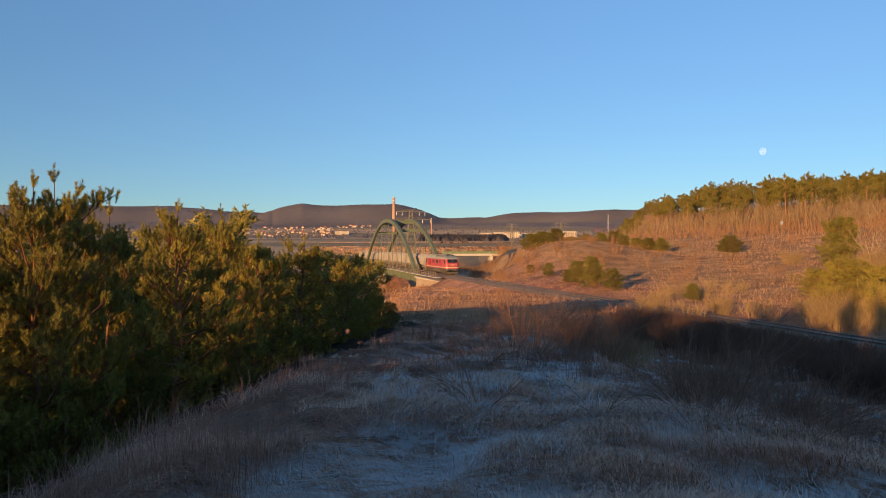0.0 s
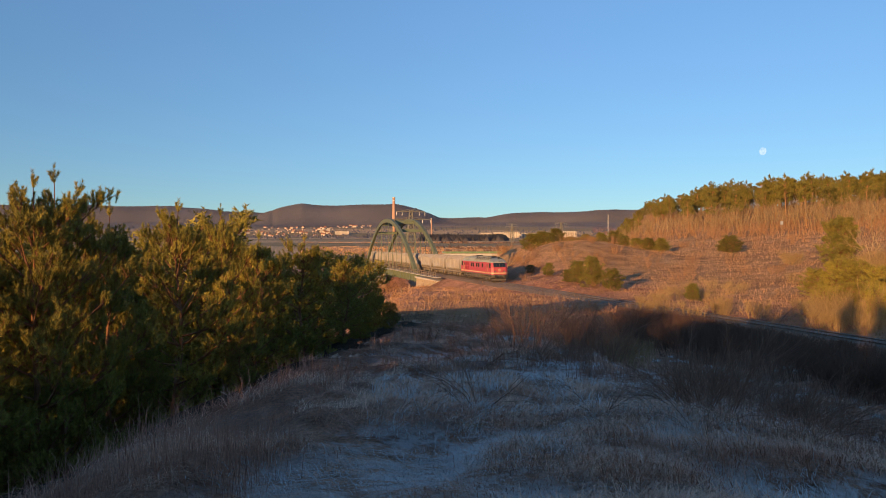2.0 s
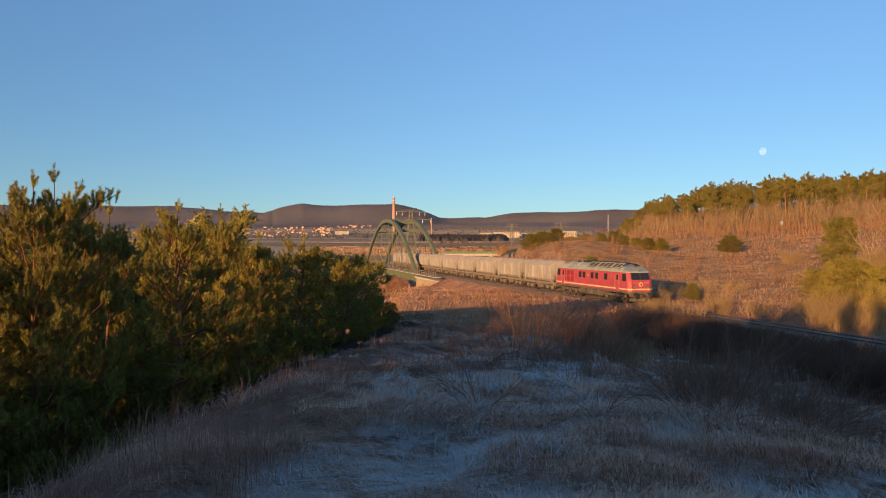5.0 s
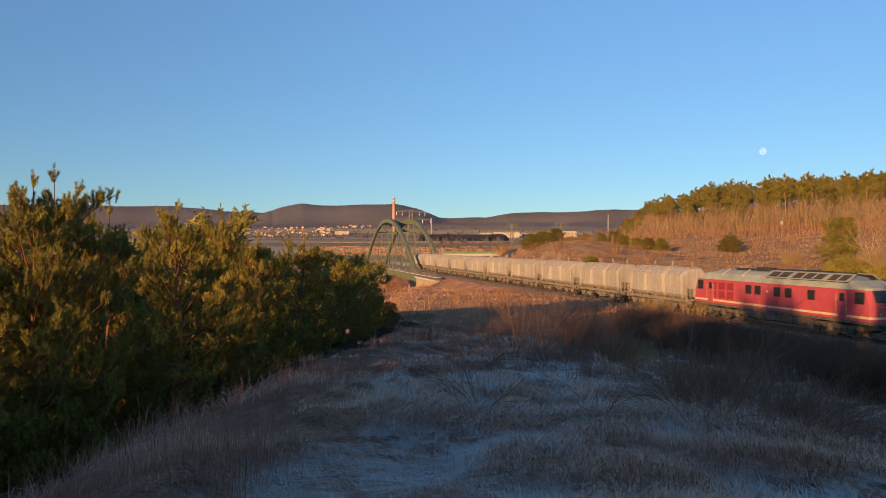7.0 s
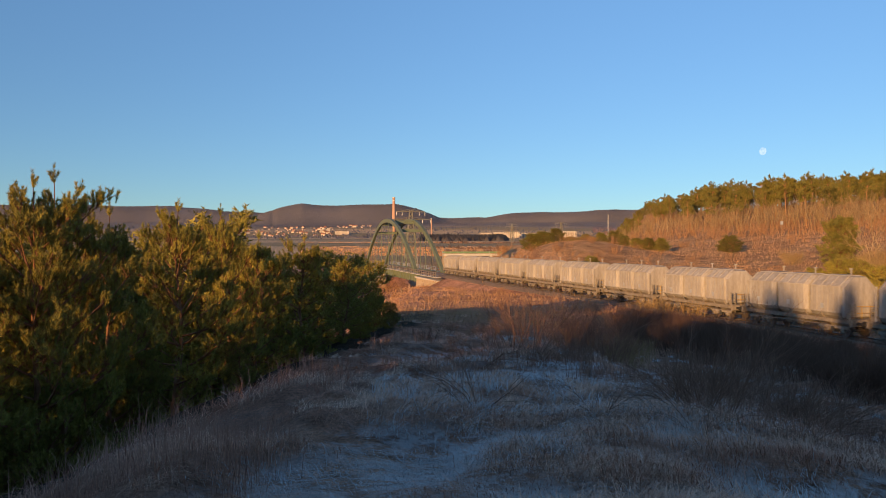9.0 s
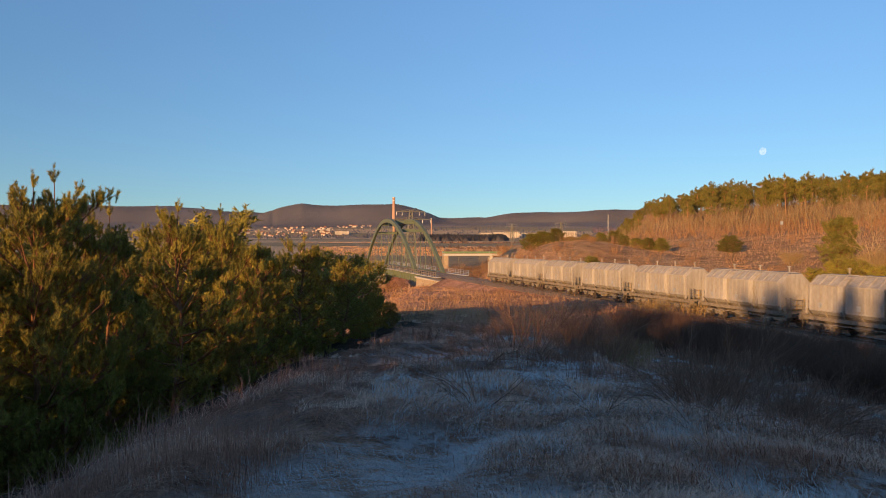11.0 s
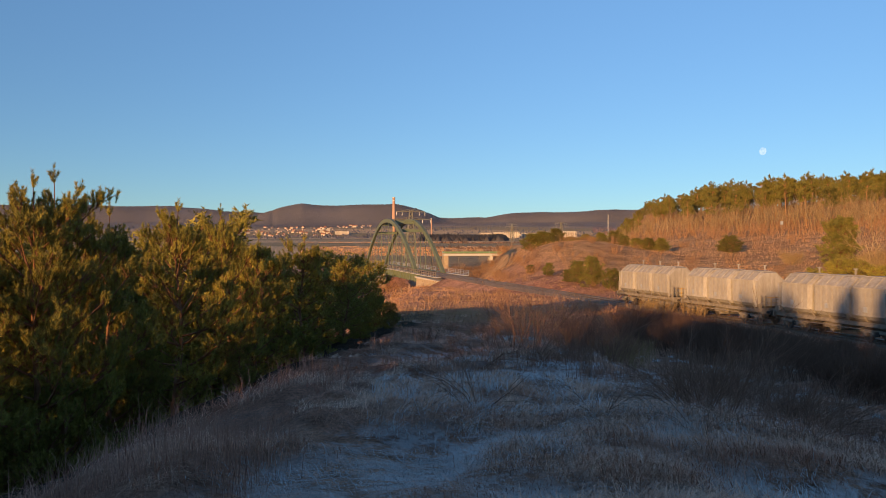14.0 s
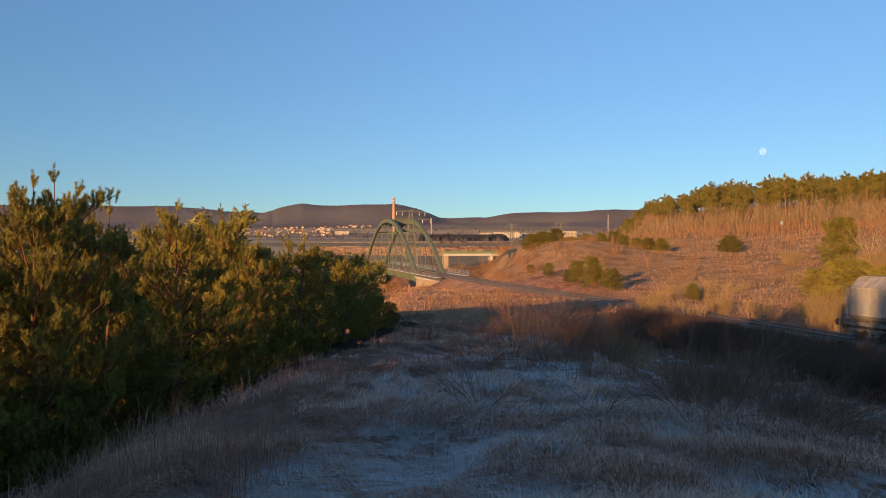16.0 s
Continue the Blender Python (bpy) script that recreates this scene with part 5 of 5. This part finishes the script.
def build_block(l, storeys, d=13):
    root = empty("apartment_block", pose(0, 0, 0), label="long pale apartment block in the valley", category="apartment block", group="apartment blocks")
    h = storeys * 3.0
    wall = part("wall", boxed(-l / 2, l / 2, -d / 2, d / 2, -4, h), M_WALL, root)
    part("roof", boxed(-l / 2 - 0.4, l / 2 + 0.4, -d / 2 - 0.4, d / 2 + 0.4, h, h + 0.8), M_CONC, root)
    for k in range(storeys):
        for i in range(int(l / 5)):
            x = -l / 2 + 2.5 + i * 5
            part("window", boxed(x - 1.1, x + 1.1, -d / 2 - 0.08, -d / 2 + 0.05, k * 3 + 1.0, k * 3 + 2.3), M_GLASS, wall)
    return root


BLOCKS = [build_block(40, 5), build_block(62, 5)]
for bx, r, i, s in ((905, 1800, 0, 1.0), (940, 1850, 1, 0.8), (885, 1900, 0, 0.9), (993, 1750, 1, 1.0), (1003, 1730, 0, 1.1), (605, 2300, 1, 0.9), (860, 1950, 0, 0.8), (920, 1990, 1, 0.7), (575, 2400, 0, 0.8)):
    x, y = at_bearing(bx, r)
    place(BLOCKS[i], x, y, s, rnd.uniform(-0.3, 0.3))


def build_chimney():
    x, y = at_bearing(697, 1500)
    g = hz(x, y)
    top = 6.33 + (435 - 349) / 1254 * y
    root = empty("factory_chimney", pose(x, y, g), label="tall slender factory chimney with banded top", category="chimney")
    part("shaft", tube(bmesh.new(), (0, 0, -3), (0, 0, top - g), 4.2, 2.7, n=20), M_CHIM, root, smooth=True)
    for f in (0.9, 0.97):
        z = (top - g) * f
        part("band", tube(bmesh.new(), (0, 0, z), (0, 0, z + 2.2), 3.2, n=20), M_CONC, root, "pale band")
    x, y = at_bearing(763.5, 2100)
    g = hz(x, y)
    root = empty("short_chimney", pose(x, y, g), label="slim pale works chimney", category="chimney")
    part("shaft", tube(bmesh.new(), (0, 0, -3), (0, 0, 6.33 + (435 - 387) / 1254 * y - g), 1.6, 1.3, n=12), M_CHIM, root)
    part("rim", tube(bmesh.new(), (0, 0, 6.33 + (435 - 388) / 1254 * y - g), (0, 0, 6.33 + (435 - 386.5) / 1254 * y - g), 2.3, n=12), M_CONC, root)


build_chimney()


def build_pylon(bx, r, ztop, name="power_pylon", wide=1.0):
    x, y = at_bearing(bx, r)
    g = hz(x, y)
    H = ztop - g
    root = empty(name, pose(x, y, g, 0, 0, 12), label="lattice steel power pylon in the valley", category="pylon", group="power pylons")
    corner = lambda z: max(0.45, 2.6 * (1 - z / H) + 0.4) * wide
    lv = [H * f for f in (0, 0.16, 0.3, 0.43, 0.55, 0.66, 0.76, 0.85, 0.93, 1.0)]
    for sx, sy in ((1, 1), (1, -1), (-1, -1), (-1, 1)):
        part("leg", tube(bmesh.new(), (sx * corner(0), sy * corner(0), -0.5), (sx * corner(H), sy * corner(H), H), 0.24, n=4), M_MAST, root)
    for a, b in zip(lv, lv[1:]):
        ca, cb = corner(a), corner(b)
        bm = bmesh.new()
        for s in (-1, 1):
            for q in (-1, 1):
                tube(bm, (-q * ca, s * ca, a), (q * cb, s * cb, b), 0.13, n=4)
                tube(bm, (s * ca, -q * ca, a), (s * cb, q * cb, b), 0.13, n=4)
        part("lattice", bm, M_MAST, root)
    for z, w in ((H * 0.97, 6.5), (H * 0.84, 9.0)):
        bm = bmesh.new()
        for s in (-1, 1):
            tube(bm, (-w * wide, 0, z), (0, s * corner(z), z + 0.2), 0.2, n=4), tube(bm, (w * wide, 0, z), (0, s * corner(z), z + 0.2), 0.2, n=4)
            tube(bm, (s * w * wide, 0, z), (0, 0, z + 1.3), 0.09, n=4)
            for k in range(1, 5):
                q = s * w * wide * k / 5
                tube(bm, (q, 0, z), (q, 0, z + 1.3 * (1 - k / 5)), 0.06, n=4)
        arm = part("cross_arm", bm, M_MAST, root)
        for k in (-1, -0.6, 0.6, 1):
            part("insulator", tube(bmesh.new(), (k * w * wide, 0, z), (k * w * wide, 0, z - 1.6), 0.14, n=6), M_GALV, arm)
    return root


build_pylon(727, 320, 6.33 + (435 - 372) / 1254 * 320)
build_pylon(906, 900, 6.33 + (435 - 396) / 1254 * 900)
build_pylon(993, 800, 6.33 + (435 - 394) / 1254 * 800)


def build_tower():
    x, y = at_bearing(312, 4200)
    g = hz(x, y)
    root = empty("lookout_tower", pose(x, y, g), label="small lookout tower on the mountain ridge", category="tower")
    part("shaft", tube(bmesh.new(), (0, 0, -5), (0, 0, 26), 4.5, 4, n=8), M_MAST, root)
    part("head", tube(bmesh.new(), (0, 0, 22), (0, 0, 28), 6, n=8), M_MAST, root)


build_tower()


# road bridge over the valley, with a green parapet
def build_road_bridge():
    x, y = at_bearing(860, 330)
    z = 6.33 - (449 - 435) / 1254 * 330
    root = empty("road_bridge", pose(x, y, z, 0, 0, 6), label="low pale concrete road bridge with green parapet", category="bridge", kind="structure")
    part("deck", boxed(-20, 30, -4, 4, -0.95, -0.3), M_CONC, root)
    part("kerb", boxed(-20, 30, -4.3, -3.9, -0.6, 0.0), M_CONC, root, "pale kerb beam")
    for s in (-1, 1):
        part("parapet", boxed(-20, 30, s * 4.1 - 0.06, s * 4.1 + 0.06, 0.1, 0.95), M_LEAF, root, "green parapet")
        for i in range(17):
            part("parapet_post", boxed(-20 + i * 3 - 0.07, -20 + i * 3 + 0.07, s * 4.1 - 0.1, s * 4.1 + 0.1, -0.3, 1.3), M_GALV, root)
    for px in (2, 17):
        part("pier", boxed(px - 0.6, px + 0.6, -3.5, 3.5, -9, -0.95), M_CONC, root)
    for px in (-19, 29):
        part("abutment", boxed(px - 1, px + 1, -3.8, 4.2, -9, -0.95), M_STONE, root)


build_road_bridge()


def build_post(bx, r, h, rad, mat, name, label, cat, group=""):
    x, y = at_bearing(bx, r)
    bm = tube(bmesh.new(), (0, 0, -0.3), (0, 0, h), rad, rad * 0.8, n=8)
    tube(bm, (0, 0, h), (0, 0, h + 0.04), rad * 0.5, n=8)
    ob = part(name, bm, mat, None)
    ob.matrix_basis = pose(x, y, hz(x, y))
    return tagged(ob, label, cat, group=group)


for bx, r in ((655, 128), (674, 134), (692, 140), (710, 146), (724, 152), (644, 122)):
    build_post(bx, r, 1.6, 0.09, M_WOOD, "fence_post", "weathered wooden fence post on the bank", "fence post", "fence posts")
for bx, r, h in ((1076, 235, 11), (906, 1000, 12)):
    build_post(bx, r, h, 0.16, M_CONC, "utility_pole", "slim pale utility pole", "utility pole")
build_post(862, 168, 2.5, 0.06, M_WOOD, "line_post", "short wooden post by the line", "post")


def build_nest_box():
    x, y = at_bearing(1383, 205)
    root = empty("sign_board", pose(x, y, hz(x, y)), label="small white board on a post at the wood", category="sign")
    part("post", tube(bmesh.new(), (0, 0, -0.3), (0, 0, 3.6), 0.05, n=6), M_WOOD, root)
    part("board", boxed(-0.4, 0.4, -0.12, -0.06, 3.0, 4.0, bevel=0.02), M_GALV, root, "white board")


build_nest_box()


def build_moon():
    d, b, e = 4600, (1349.5 - 784) / 1254, (435 - 268) / 1254
    bm = bmesh.new()
    bmesh.ops.create_uvsphere(bm, u_segments=32, v_segments=16, radius=25, matrix=Matrix.Diagonal((0.9, 0.3, 1, 1)))
    ob = part("moon", bm, M_MOON, None, smooth=True)
    ob.matrix_basis = pose(b * d, d, 6.33 + e * d, 0, 20, 0)
    tagged(ob, "pale daytime gibbous moon in clear sky", "moon")


build_moon()


def motions():
    """The train rolls along the straight line at an even pace, its wheels turning."""
    times = [0, 1 / 30, 2 / 30] + [0.5 * i for i in range(1, 32)] + [16 - 2 / 30, 16 - 1 / 30, 16]
    back = 0.0
    for thing, length in [(LOCO, 20.82)] + [(w, 12.54) for w in WAGONS]:
        rows = []
        for t in times:
            y = REACH - SPEED * CT * (t - 6.5) + back * CT
            rows.append((t, pose(*on_line(y), 0, 0, LINE_TURN)))
        walk(thing, rows)
        back += length
    for ob, x, r in WHEELS:
        step = math.degrees(SPEED / 30 / r)
        walk(ob, [(i / 30, pose(x, 0, r, 0, (i * step) % 360, 0)) for i in range(481)])


motions()
